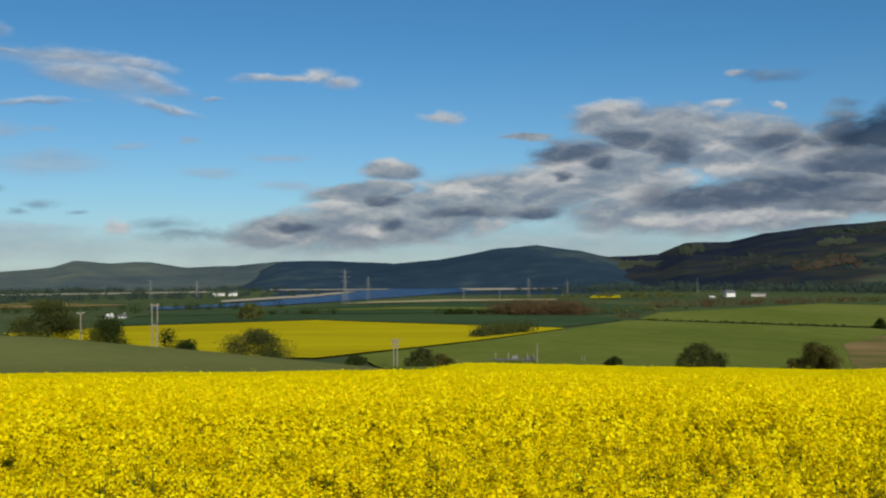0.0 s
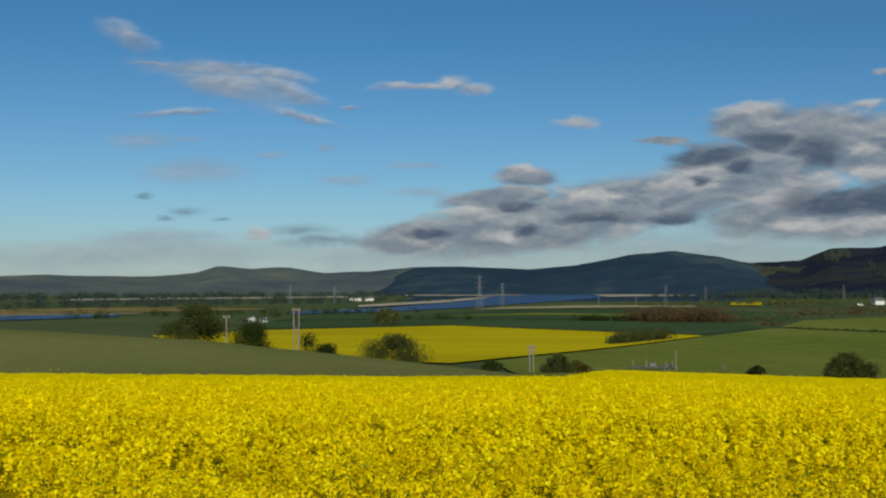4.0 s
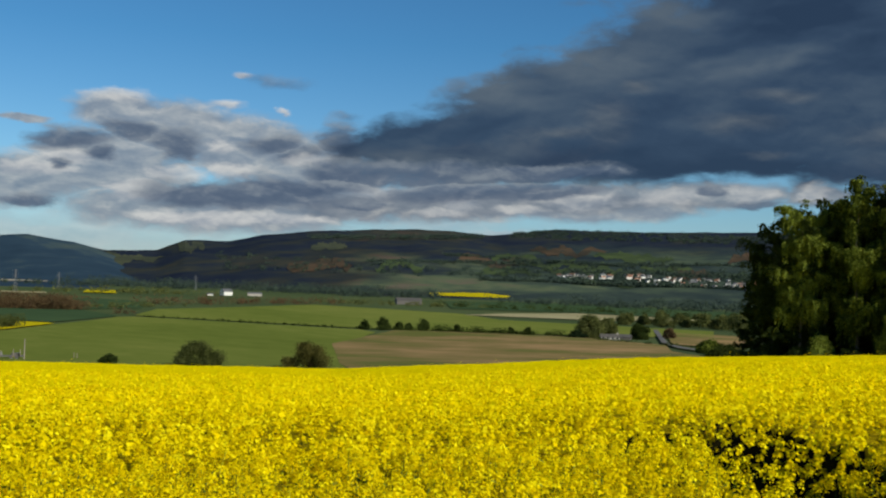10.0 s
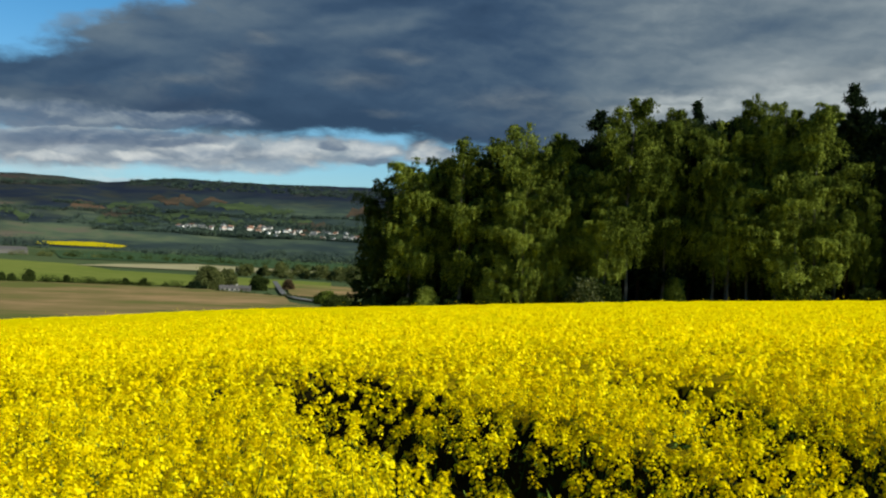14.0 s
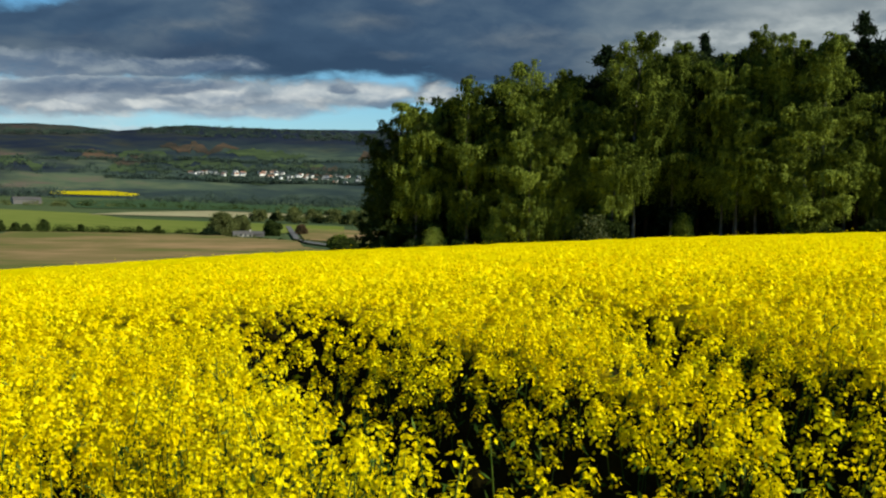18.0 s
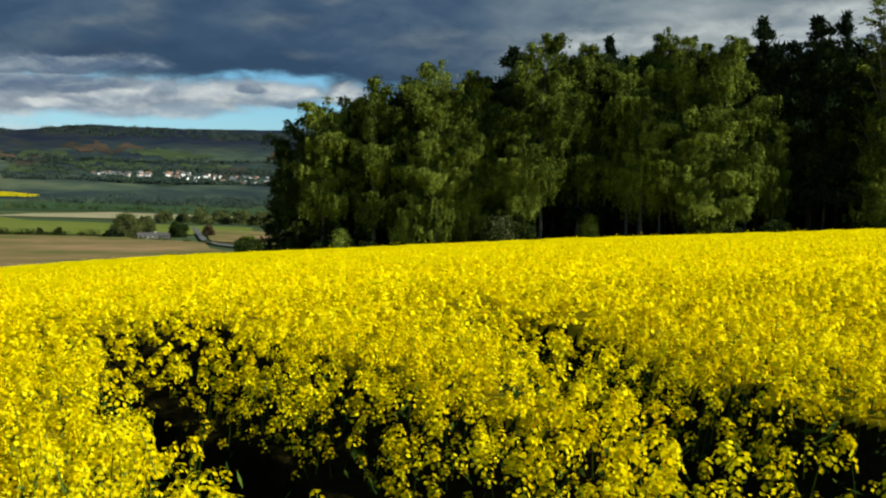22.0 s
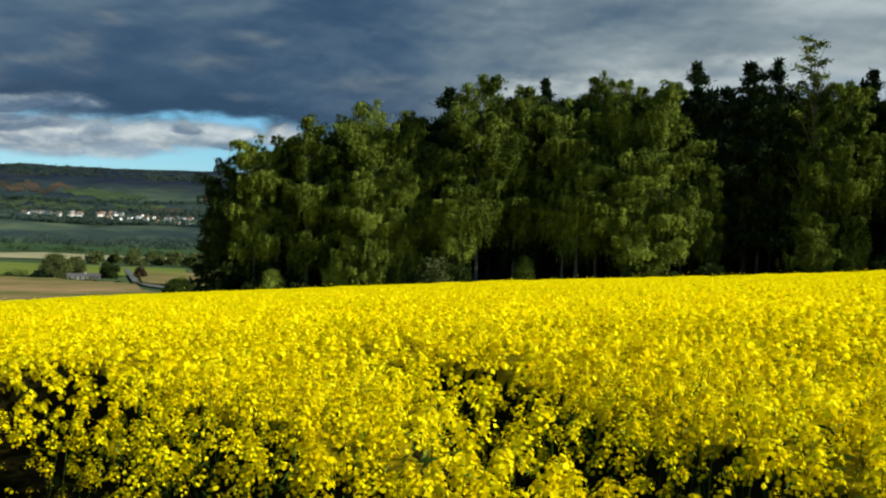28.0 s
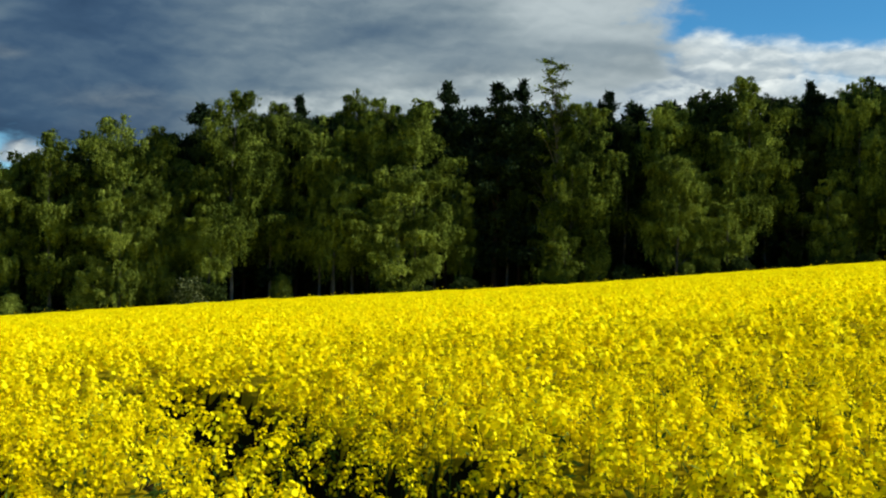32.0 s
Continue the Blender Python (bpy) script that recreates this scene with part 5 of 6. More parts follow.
BL = "tall birch with hanging light green leaves at the wood's edge"
FULL = ([0, 0.1, 0.35, 0.7, 0.9, 1.0], [0.9, 1.0, 1.0, 0.95, 0.75, 0.5])
TALL, ROUND, SKIRT, NARROW = (0.7, 1.0, 0.95, 0.75, 0.22), (0.6, 0.9, 1.0, 0.95, 0.6), (1.0, 1.0, 0.95, 0.8, 0.42), (0.8, 0.9, 0.92, 0.8, 0.45)
birches = [(birch("birch_tree", BL, 11, 14, 2.9, 0.32, shape=ROUND), 14), (birch("birch_tree", BL, 12, 14, 2.9, 0.34, drop=1.9, shape=TALL), 14), (birch("birch_tree", BL, 13, 14, 3.1, 0.18, 46, shape=SKIRT), 14),
           (birch("birch_tree", BL, 14, 14, 2.7, 0.34, 40, 2.1, shape=NARROW), 14), (birch("birch_tree", BL, 15, 14, 3.0, 0.2, shape=ROUND), 14), (birch("birch_tree", BL, 17, 14, 2.6, 0.25, 46, 1.8, shape=TALL), 14)]
SHADED = "birch with hanging leaves coloured dull green for its neighbours' shade"
# same birch in the darker leaf colour: its shade is in the material
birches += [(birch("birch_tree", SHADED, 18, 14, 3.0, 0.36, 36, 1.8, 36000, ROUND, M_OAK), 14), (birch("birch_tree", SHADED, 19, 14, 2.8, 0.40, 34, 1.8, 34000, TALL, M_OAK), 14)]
BROAD = "full green broadleaf tree at the wood's edge"
broads = [(leafy("broadleaf_tree", BROAD, 21, 14, 3.4, 0.08, M_OAK, 60, 19000, 0.5, (0.2, 0.14), M_PINEBARK, 1.1, shape=FULL), 14),
          (leafy("broadleaf_tree", BROAD, 22, 14, 3.1, 0.1, M_OAK, 60, 19000, 0.6, (0.2, 0.14), M_PINEBARK, 1.1, shape=FULL), 14)]
pines = [(pine("pine_tree", "dark pine standing among the birches", 31, 15, 3.2, 0.22), 15), (pine("pine_tree", "dark pine standing among the birches", 32, 15, 3.6, 0.15), 15)]
INNER = "tree inside the wood, leaves coloured near-black for shade"
# inner broadleaves and birches take the needle colour to paint the wood's shade
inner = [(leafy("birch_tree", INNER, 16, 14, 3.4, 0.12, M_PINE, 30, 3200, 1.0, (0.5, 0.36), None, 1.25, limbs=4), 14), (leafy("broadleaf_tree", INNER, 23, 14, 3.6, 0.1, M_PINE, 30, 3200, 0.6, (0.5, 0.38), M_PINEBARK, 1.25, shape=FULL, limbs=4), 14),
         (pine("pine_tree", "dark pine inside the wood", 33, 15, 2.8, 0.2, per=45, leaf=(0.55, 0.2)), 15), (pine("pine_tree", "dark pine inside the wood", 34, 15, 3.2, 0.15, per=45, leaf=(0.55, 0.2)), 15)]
used = set()
# trees at the wood's edge: direction, top, kind, width, set back
EDGE_NORTH = [
    # end tree b6 has the shade-toned leaves, for the shade on the wood's end
    (42.2, 3.7, "b6", 0.9, 1), (42.9, 4.3, "f0", 0.8, 3), (43.9, 4.9, "b0", 0.85, 0), (45.2, 5.1, "f1", 0.75, 3), (46.5, 6.1, "b5", 0.9, 0), (48.0, 6.0, "f0", 0.75, 4), (49.6, 7.0, "b4", 0.95, 1),
    (51.5, 6.5, "b2", 0.8, 1), (52.9, 7.4, "p0", 0.9, 5), (55.2, 8.5, "b1", 0.9, 0), (56.9, 8.0, "b3", 0.75, 2), (58.1, 8.1, "p1", 0.7, 5), (59.6, 7.4, "b0", 0.75, 1)]
EDGE_MIDDLE = [
    (61.3, 8.8, "b5", 0.75, 2), (62.7, 8.4, "b3", 0.7, 1), (64.4, 8.4, "b1", 1.0, 0), (66.1, 8.9, "p0", 0.8, 3), (68.7, 9.0, "p1", 1.0, 2), (70.2, 9.1, "p0", 0.6, 4), (73.2, 8.3, "b3", 1.05, 0),
    (74.8, 8.6, "p1", 0.8, 4), (77.4, 8.4, "b0", 0.9, 1), (79.6, 9.0, "f1", 0.75, 3), (81.2, 9.5, "b1", 0.95, 0), (83.6, 8.1, "f0", 0.8, 2)]
EDGE_SOUTH = [
    (85.0, 8.9, "p0", 0.7, 4), (86.6, 9.3, "b4", 0.7, 1), (88.6, 9.9, "b2", 1.0, 0), (90.2, 8.9, "p1", 0.8, 4), (91.4, 9.8, "b3", 0.75, 1), (92.9, 10.0, "f0", 0.85, 0), (95.0, 9.5, "b0", 0.85, 1),
    (97.2, 9.8, "b5", 0.95, 0), (99.2, 9.2, "p0", 1.0, 3), (101.0, 9.3, "b2", 1.0, 0), (103.4, 9.2, "b4", 1.0, 1), (106.0, 9.0, "f0", 1.0, 1)]
# young birches that stand forward, and shade-toned trees that fill the gaps behind the first row
YOUNG = [
    (49.9, 3.9, "b2", 1.0, -1), (51.7, 4.2, "b4", 0.9, -0.5), (54.2, 3.7, "b3", 1.1, -1), (60.4, 5.6, "b3", 0.9, 0), (63.7, 4.9, "b4", 1.5, -1), (66.8, 4.2, "b3", 0.8, 0), (72.2, 6.4, "b2", 0.9, -0.5), (77.6, 5.7, "b4", 1.1, -1),
    (80.2, 6.8, "b5", 1.0, -0.5), (84.8, 4.6, "b2", 1.0, -1), (87.4, 6.6, "b3", 1.0, -1), (90.4, 5.4, "b4", 0.9, 0), (95.6, 6.0, "b3", 1.0, 0)]
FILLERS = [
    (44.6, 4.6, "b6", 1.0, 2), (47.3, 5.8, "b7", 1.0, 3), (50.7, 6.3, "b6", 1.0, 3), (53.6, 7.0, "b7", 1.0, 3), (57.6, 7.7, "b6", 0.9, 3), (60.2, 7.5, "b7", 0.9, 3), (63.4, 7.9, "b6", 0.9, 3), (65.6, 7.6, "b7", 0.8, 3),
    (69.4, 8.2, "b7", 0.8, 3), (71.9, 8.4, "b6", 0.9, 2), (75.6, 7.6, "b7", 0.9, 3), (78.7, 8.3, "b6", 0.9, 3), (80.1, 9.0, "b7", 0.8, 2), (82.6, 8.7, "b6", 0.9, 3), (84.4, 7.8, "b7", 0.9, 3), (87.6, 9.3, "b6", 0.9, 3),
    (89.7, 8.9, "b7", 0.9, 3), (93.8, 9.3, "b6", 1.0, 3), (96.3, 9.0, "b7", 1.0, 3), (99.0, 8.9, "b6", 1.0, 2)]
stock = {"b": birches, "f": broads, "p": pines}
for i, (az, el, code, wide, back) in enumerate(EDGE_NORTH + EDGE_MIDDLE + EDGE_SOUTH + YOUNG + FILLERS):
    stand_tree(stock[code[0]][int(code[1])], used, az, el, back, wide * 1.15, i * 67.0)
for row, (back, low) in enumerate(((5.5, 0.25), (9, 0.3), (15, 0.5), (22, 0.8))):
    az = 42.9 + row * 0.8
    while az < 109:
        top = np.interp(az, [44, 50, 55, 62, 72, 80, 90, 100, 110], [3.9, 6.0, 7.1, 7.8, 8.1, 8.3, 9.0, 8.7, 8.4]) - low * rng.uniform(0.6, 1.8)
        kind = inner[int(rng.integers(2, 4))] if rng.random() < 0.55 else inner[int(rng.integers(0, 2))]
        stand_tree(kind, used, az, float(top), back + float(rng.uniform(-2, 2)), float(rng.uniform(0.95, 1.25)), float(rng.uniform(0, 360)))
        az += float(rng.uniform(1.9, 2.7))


def feather_tree():
    """A spindly young larch that rises over the wood."""
    r = np.random.default_rng(41)
    ob = thing("larch_tree", "spindly pale green tree top rising above the wood", "tree", group="wood")
    cl, out, h = [], [], 17.0
    for i in range(26):
        t = 0.35 + 0.64 * i / 25
        ang = i * 2.3
        reach = (1.9 * (1 - t) + 0.45) * r.uniform(0.7, 1.2)
        tip = np.array([reach * math.cos(ang), reach * math.sin(ang), h * t + reach * 0.55])
        cl.append(tip)
        s = r.uniform(0.1, 1, 110)[:, None]
        out.append(np.array([0, 0, h * t])[None] * (1 - s) + tip[None] * s + r.normal(0, 0.10, (110, 3)))
    tree_wood(r, h, 0.14, np.array(cl), M_BARK, ob, 26, 0.1)
    piece("crown", mesh_of("crown", *leaf_quads(np.concatenate(out), r, 0.2, 0.09, 0.1), M_BIRCH), ob)
    return ob


stand_tree((feather_tree(), 17.0), used, 71.5, 10.3, 0.5, 1.7, 20)


def bush(name, label, seed, height, radius, mat=None, group="", clumps=40, per=250, leaf=(0.2, 0.14), bark=None, shape=None, low=0.05, stalk=0.09, flat=0.65):
    """A rounded, uneven bush or small field tree down to the ground."""
    r = np.random.default_rng(seed)
    ob = thing(name, label, "bush" if "bush" in name else "tree", group=group)
    shape = shape or ([0, 0.2, 0.5, 0.8, 1.0], [0.75, 1.0, 0.95, 0.65, 0.2])
    cl = crown_clumps(r, clumps, height * low, height * 0.95, radius, shape)
    tree_wood(r, height * 0.8, stalk * height / 4, cl, bark or M_PINEBARK, ob, 5, 0.15)
    size = r.uniform(0.10, 0.19, clumps) * (height + radius) * 0.62
    at = np.repeat(cl, per, 0) + np.clip(r.normal(0, 1, (clumps * per, 3)), -1.7, 1.7) * np.repeat(size, per)[:, None] * [0.8, 0.8, flat]
    at = at[at[:, 2] > 0.02]
    piece("crown", mesh_of("crown", *leaf_quads(at, r, leaf[0], leaf[1], 0.0), mat or M_OAK), ob)
    return ob


for az, el, back in ((43.2, 3.1, 5), (44.2, 3.7, 5.5), (45.2, 4.4, 5), (46.4, 4.9, 6)):
    stand_tree(inner[1], used, az, el, back, 1.15, az * 71)

# undergrowth along the foot of the wood
scrub = [bush("bush", "dark scrub at the foot of the wood", 51, 2.0, 1.5, M_OAK, "scrub"), bush("bush", "dark scrub at the foot of the wood", 52, 1.5, 1.9, M_OAK, "scrub"), bush("bush", "dark scrub at the foot of the wood", 53, 2.2, 1.4, M_OAK, "scrub")]
used_s = set()


def set_at(ob, used, x, y, z, size, turn, tall=1.0):
    m = Matrix.LocRotScale((x, y, z), Euler((0, 0, radians(turn))), (size, size, size * tall))
    if ob.name in used:
        return copy_thing(ob, m)
    used.add(ob.name)
    ob.matrix_basis = m
    return ob


az = 40.6
while az < 106:
    x, y, z = wood_place(az, float(rng.uniform(-2.2, 0.5)))
    if az < 42.2:
        size = 0.8 + (az - 40.6) * 0.3
    else:
        size = float(rng.uniform(0.3, 0.85) if rng.random() < 0.75 else rng.uniform(0.85, 1.2))
    set_at(scrub[int(rng.integers(0, 3))], used_s, x, y, z, size, float(rng.uniform(0, 360)))
    az += float(rng.uniform(0.9, 2.0))
for az, el, k in ((41.0, -0.9, 1), (41.5, 0.3, 0), (42.2, 1.9, 1), (42.9, 2.9, 0)):
    stand_tree(broads[k], used, az, el, 3.5 - (az - 41) * 0.5, 1.5, az * 40, "dense dark leafy tree closing the end of the wood")
az = 41.5
while az < 110:
    x, y, z = wood_place(az, float(rng.uniform(8, 20)))
    set_at(scrub[int(rng.integers(0, 3))], used_s, x, y, z, float(rng.uniform(1.3, 1.9)), float(rng.uniform(0, 360)))
    az += float(rng.uniform(0.8, 1.5))
pale = bush("bush", "pale flowering bush at the foot of the wood", 55, 3.0, 1.35, material("pale young leaves", [(0.25, (0.02, 0.03, 0.008)), (0.55, (0.055, 0.07, 0.02)), (0.8, (0.20, 0.21, 0.10))], 1.0, 0.3, 0.6, thin=0.2, island=0.6), "scrub")
x, y, z = wood_place(53.4, -2.4)
set_at(pale, used_s, x, y, z, 0.85, 0)

young = bush("bush", "light green young birch growth at the foot of the wood", 57, 2.6, 0.95, M_BIRCH, "scrub", clumps=26, per=260, leaf=(0.12, 0.08), bark=M_BARK)
for az, back, size, tall in ((71.9, -1.2, 0.85, 1.35), (73.7, -1.0, 0.95, 1.5), (63.6, -2.2, 1.1, 0.55), (48.3, -1.5, 0.9, 1.2), (57.8, -1.0, 0.8, 1.1), (45.2, -1.8, 0.9, 0.9), (79.0, -1.2, 1.0, 1.0), (84.4, -1.0, 0.9, 1.1)):
    x, y, z = wood_place(az, back)
    set_at(young, used_s, x, y, z, size, az * 50, tall)

# floor of the wood, its colour darkened for the trees' shade
field("wood_floor", "grass and litter under the trees, coloured dark for shade", [(40.5, 86), (63, 77.5), (85, 84), (110, 115), (112, 190), (85, 125), (63, 112), (41, 122)], M_UNDER, 0.06, 8)

# ---- trees and bushes of the valley ----


def field_tree(name, label, az, r, top, width, seed, mat=None, **more):
    """A tree on the land whose top reaches top degrees over eye level; width in degrees."""
    x, y, z = on_land(az, r, -0.1)
    height = EYE + r * math.tan(radians(top)) - z
    radius = r * math.tan(radians(width / 2)) * 0.92
    leaf = max(0.27, r * 0.0013)
    ob = bush(name, label, seed, height, radius, mat, leaf=(leaf, leaf * 0.7), **more)
    ob.matrix_basis = pose(x, y, z, 0, 0, seed * 31)
    return ob


OPEN = ([0, 0.15, 0.4, 0.75, 1.0], [0.5, 0.9, 1.0, 0.75, 0.15])
field_tree("pine_tree", "broad dark green pine behind the barley rise", -19.9, 222, -1.15, 2.9, 61, M_SAGE, clumps=46, per=560, shape=OPEN, low=0.28, flat=0.34, stalk=0.13)
field_tree("broadleaf_tree", "small green tree behind the barley rise", -17.1, 215, -2.0, 1.75, 62, clumps=45, low=0.2)
field_tree("cypress_tree", "narrow dark tree beside the telegraph poles", -14.2, 212, -2.85, 0.62, 63, M_PINE, clumps=22, shape=([0, 0.3, 0.8, 1], [0.8, 1, 0.6, 0.15]))
field_tree("bush", "low green bush beside the narrow tree", -13.3, 214, -3.32, 1.5, 64)
field_tree("bush", "large round green bush behind the barley rise", -9.8, 226, -2.88, 3.3, 65, M_SAGE, clumps=70, per=260)
field_tree("bush", "low flat bush on the field edge", -4.55, 285, -4.2, 1.1, 66)
field_tree("bush", "tangled green bush below the double pole", -1.15, 262, -3.85, 1.3, 67, M_SAGE, clumps=40)
field_tree("bush", "low olive bush beside the tangled bush", -0.1, 265, -4.2, 1.2, 68, M_OLIVE)
field_tree("bush", "small dark bush behind the rape edge", 9.0, 262, -4.33, 0.95, 69, M_OAK, clumps=24)
field_tree("broadleaf_tree", "round grey-green hawthorn behind the rape edge", 13.2, 258, -3.65, 2.15, 70, M_SAGE, clumps=60, per=260)
field_tree("broadleaf_tree", "round dark brown-green hawthorn behind the rape edge", 18.95, 258, -3.57, 2.1, 71, M_OLIVE, clumps=60, per=260)
field_tree("broadleaf_tree", "lone green tree at the end of the yellow field", -10.0, 830, -1.5, 1.25, 72, M_VALLEY)
field_tree("broadleaf_tree", "light green farmyard tree", 33.7, 655, -1.62, 1.5, 73, M_VALLEY, clumps=55)
field_tree("broadleaf_tree", "light green farmyard tree", 34.6, 690, -1.75, 1.2, 74, M_VALLEY)
field_tree("cypress_tree", "dark green clipped tree by the farm", 36.2, 665, -1.98, 0.85, 75, M_OAK, shape=([0, 0.3, 0.8, 1], [0.8, 1, 0.9, 0.4]))
for i, (a, w) in enumerate(((21.9, 0.45), (22.9, 0.70), (23.7, 0.40), (25.0, 0.65), (24.2, 0.35), (26.8, 0.35), (29.6, 0.30), (30.5, 0.35))):
    field_tree("bush", "dark green shrub on the hedge line above the brown field", a, 656, -2.52 + 0.6 * w, w, 140 + i, M_OAK, group="hedge shrubs", clumps=18, per=120)
field_tree("bush", "dark bush at the field corner by the farm", 33.0, 640, -2.42, 0.9, 76, M_PINE)
field_tree("bush", "brown bush beside the lane", 37.8, 700, -2.1, 0.5, 77, M_COPPER, clumps=20)
field_tree("bush", "olive bush at the lane end", 39.8, 480, -2.6, 1.4, 78, M_BIRCH)
for i, (a, r, t, w) in enumerate(((35.6, 1010, -1.3, 1.0), (36.5, 1050, -1.42, 0.8), (37.4, 980, -1.25, 1.2), (38.4, 1020, -1.3, 1.1), (39.4, 1000, -1.22, 1.3), (40.4, 1000, -1.3, 1.2), (41.2, 950, -1.2, 1.2))):
    field_tree("broadleaf_tree", "olive green tree in the row behind the farm", a, r, t, w, 80 + i, M_VALLEY, clumps=30, per=120, group="tree row behind the farm")


def hedge(label, a0, r0, a1, r1, count, high, spread_m, mat, seed, leaf, name="hedge", per=60):
    """A hedge or wood edge as one band of uneven growth."""
    r = np.random.default_rng(seed)
    t = np.sort(r.uniform(0, 1, count))
    a, d = a0 + (a1 - a0) * t, r0 + (r1 - r0) * t
    x, y = d * np.sin(np.radians(a)), d * np.cos(np.radians(a))
    x, y = x + r.normal(0, spread_m, count), y + r.normal(0, spread_m, count)
    h = high * r.uniform(0.45, 1.1, count)
    zz = land(x, y)
    c = np.stack([x, y, zz + h * 0.5], -1)
    at = np.repeat(c, per, 0) + np.clip(r.normal(0, 1, (count * per, 3)), -1.6, 1.6) * (np.repeat(h, per)[:, None] * [0.42, 0.42, 0.27])
    ok = at[:, 2] > np.repeat(zz, per) + 0.1
    me = mesh_of(name, *leaf_quads(at[ok], r, leaf, leaf * 0.75), mat)
    return tagged(new(name, me), label, "hedge" if name == "hedge" else "woodland", kind="stuff")


hedge("thick green hedge at the corner of the yellow field", 1.75, 492, 4.5, 562, 60, 6.4, 1.6, M_SAGE, 101, 0.6, per=220)
hedge("reddish copse of young trees in the valley", 3.4, 920, 7.2, 905, 90, 13.0, 9, M_COPPER, 102, 1.0, "copse", 260)
hedge("dark hedge row beyond the yellow field", 0.1, 935, 3.2, 930, 44, 6.0, 3, M_OAK, 103, 1.1, per=100)
hedge("thin dark hedge between the green fields", 10.2, 778, 21.8, 652, 60, 2.0, 0.8, M_OAK, 104, 0.6, per=26)
hedge("hedge with shrubs along the brown field", 21.8, 652, 33.2, 655, 60, 4.4, 1.5, M_OAK, 105, 0.8, per=70)
hedge("clipped hedge in front of the farm", 34.0, 620, 38.0, 570, 40, 2.2, 0.5, M_OAK, 106, 0.6, per=26)
hedge("hedge along the lane", 37.6, 600, 40.2, 500, 26, 1.9, 0.6, M_VALLEY, 107, 0.5, per=26)
hedge("low bushes at the track", 9.3, 830, 10.2, 825, 6, 5, 1, M_COPPER, 108, 0.9)
hedge("bushes beyond the dark crop", -9.5, 990, -5.5, 1000, 14, 6, 4, M_OAK, 109, 1.1)
hedge("trees in the meadow by the river", -27, 1150, -9.5, 1250, 60, 9, 45, M_OAK, 110, 1.3)
hedge("bushes round the far fields", 7.4, 960, 12.0, 1120, 22, 7, 14, M_VALLEY, 111, 1.2)
hedge("tree belt behind the green field", 11.2, 1180, 20.0, 1480, 60, 11, 14, M_COPPER, 112, 1.6)
hedge("tree belt behind the green field", 19.5, 1520, 27.0, 1560, 46, 9, 14, M_VALLEY, 113, 1.6)
hedge("shrub line before the tree rows", 27.0, 1560, 42.0, 1480, 60, 10, 20, M_OAK, 114, 1.6)
hedge("tree belt below the village", 30.0, 2150, 43.0, 1980, 130, 16, 60, M_FARTREE, 115, 2.6, "woodland")
hedge("dark wood below the hills", 20.5, 2330, 24.9, 2260, 60, 22, 40, M_FARTREE, 116, 3.0, "woodland")
hedge("dark wood along the hill foot", 8.0, 2750, 22.0, 2420, 170, 24, 60, M_FARTREE, 117, 3.4, "woodland")
hedge("dark wood along the hill foot", 31.2, 2600, 43.0, 2420, 95, 20, 70, M_FARTREE, 118, 3.4, "woodland")
hedge("riverside trees far up the valley", -29, 1700, -11.0, 2150, 190, 14, 90, M_FARTREE, 119, 2.6, "woodland")
hedge("dark tree line on the far plain", -31, 2750, -8, 3050, 230, 17, 60, M_FARTREE, 120, 3.4, "woodland")
hedge("trees among the riverside fields", 4.5, 1750, 13.5, 1850, 60, 11, 45, M_VALLEY, 121, 2.0)
hedge("scattered trees on the far shore", 5.0, 2600, 13.0, 2500, 60, 14, 60, M_FARTREE, 122, 2.8, "woodland")

# ---- poles and pylons ----


def pole(label, az, r, top, radius=0.16, arms=()):
    x, y, z = on_land(az, r)
    h = EYE + r * math.tan(radians(top)) - z
    ob = thing("telegraph_pole", label, "telegraph pole", (x, y, z), "telegraph poles", turn=-az)
    piece("shaft", mesh_of("shaft", *tube([(0, 0, -0.3), (0, 0, h * 0.5), (0, 0, h)], [radius * 1.15, radius, radius * 0.8], 8), M_WOODPOLE, True), ob)
    for at, wide in arms:
        part("crossarm", boxed((wide, 0.12, 0.14), (0, -radius, h - at), 0, 0.02), M_WOODPOLE, ob)
        for s in (-1, 1):
            part("insulator", boxed((0.12, 0.12, 0.28), (s * wide * 0.45, -radius, h - at + 0.2), 0, 0.03), M_WHITEWALL, ob)
    return ob


def double_pole(label, az, r, top, gap, radius=0.2, arms=((0.5, 3.0),)):
    x, y, z = on_land(az, r)
    h = EYE + r * math.tan(radians(top)) - z
    ob = thing("double_pole", label, "telegraph pole", (x, y, z), "telegraph poles", turn=-az)
    for s in (-1, 1):
        piece("shaft", mesh_of("shaft", *tube([(s * gap / 2, 0, -0.3), (s * gap / 2, 0, h * 0.5), (s * gap / 2, 0, h)], [radius * 1.15, radius, radius * 0.8], 8), M_WOODPOLE, True), ob)
    for at, wide in arms:
        part("crossarm", boxed((wide, 0.16, 0.2), (0, -radius, h - at), 0, 0.02), M_WOODPOLE, ob)
        for k in (-1, 0, 1):
            part("insulator", boxed((0.16, 0.16, 0.4), (k * wide * 0.44, -radius, h - at + 0.3), 0, 0.04), M_DARKMETAL, ob)
    return ob


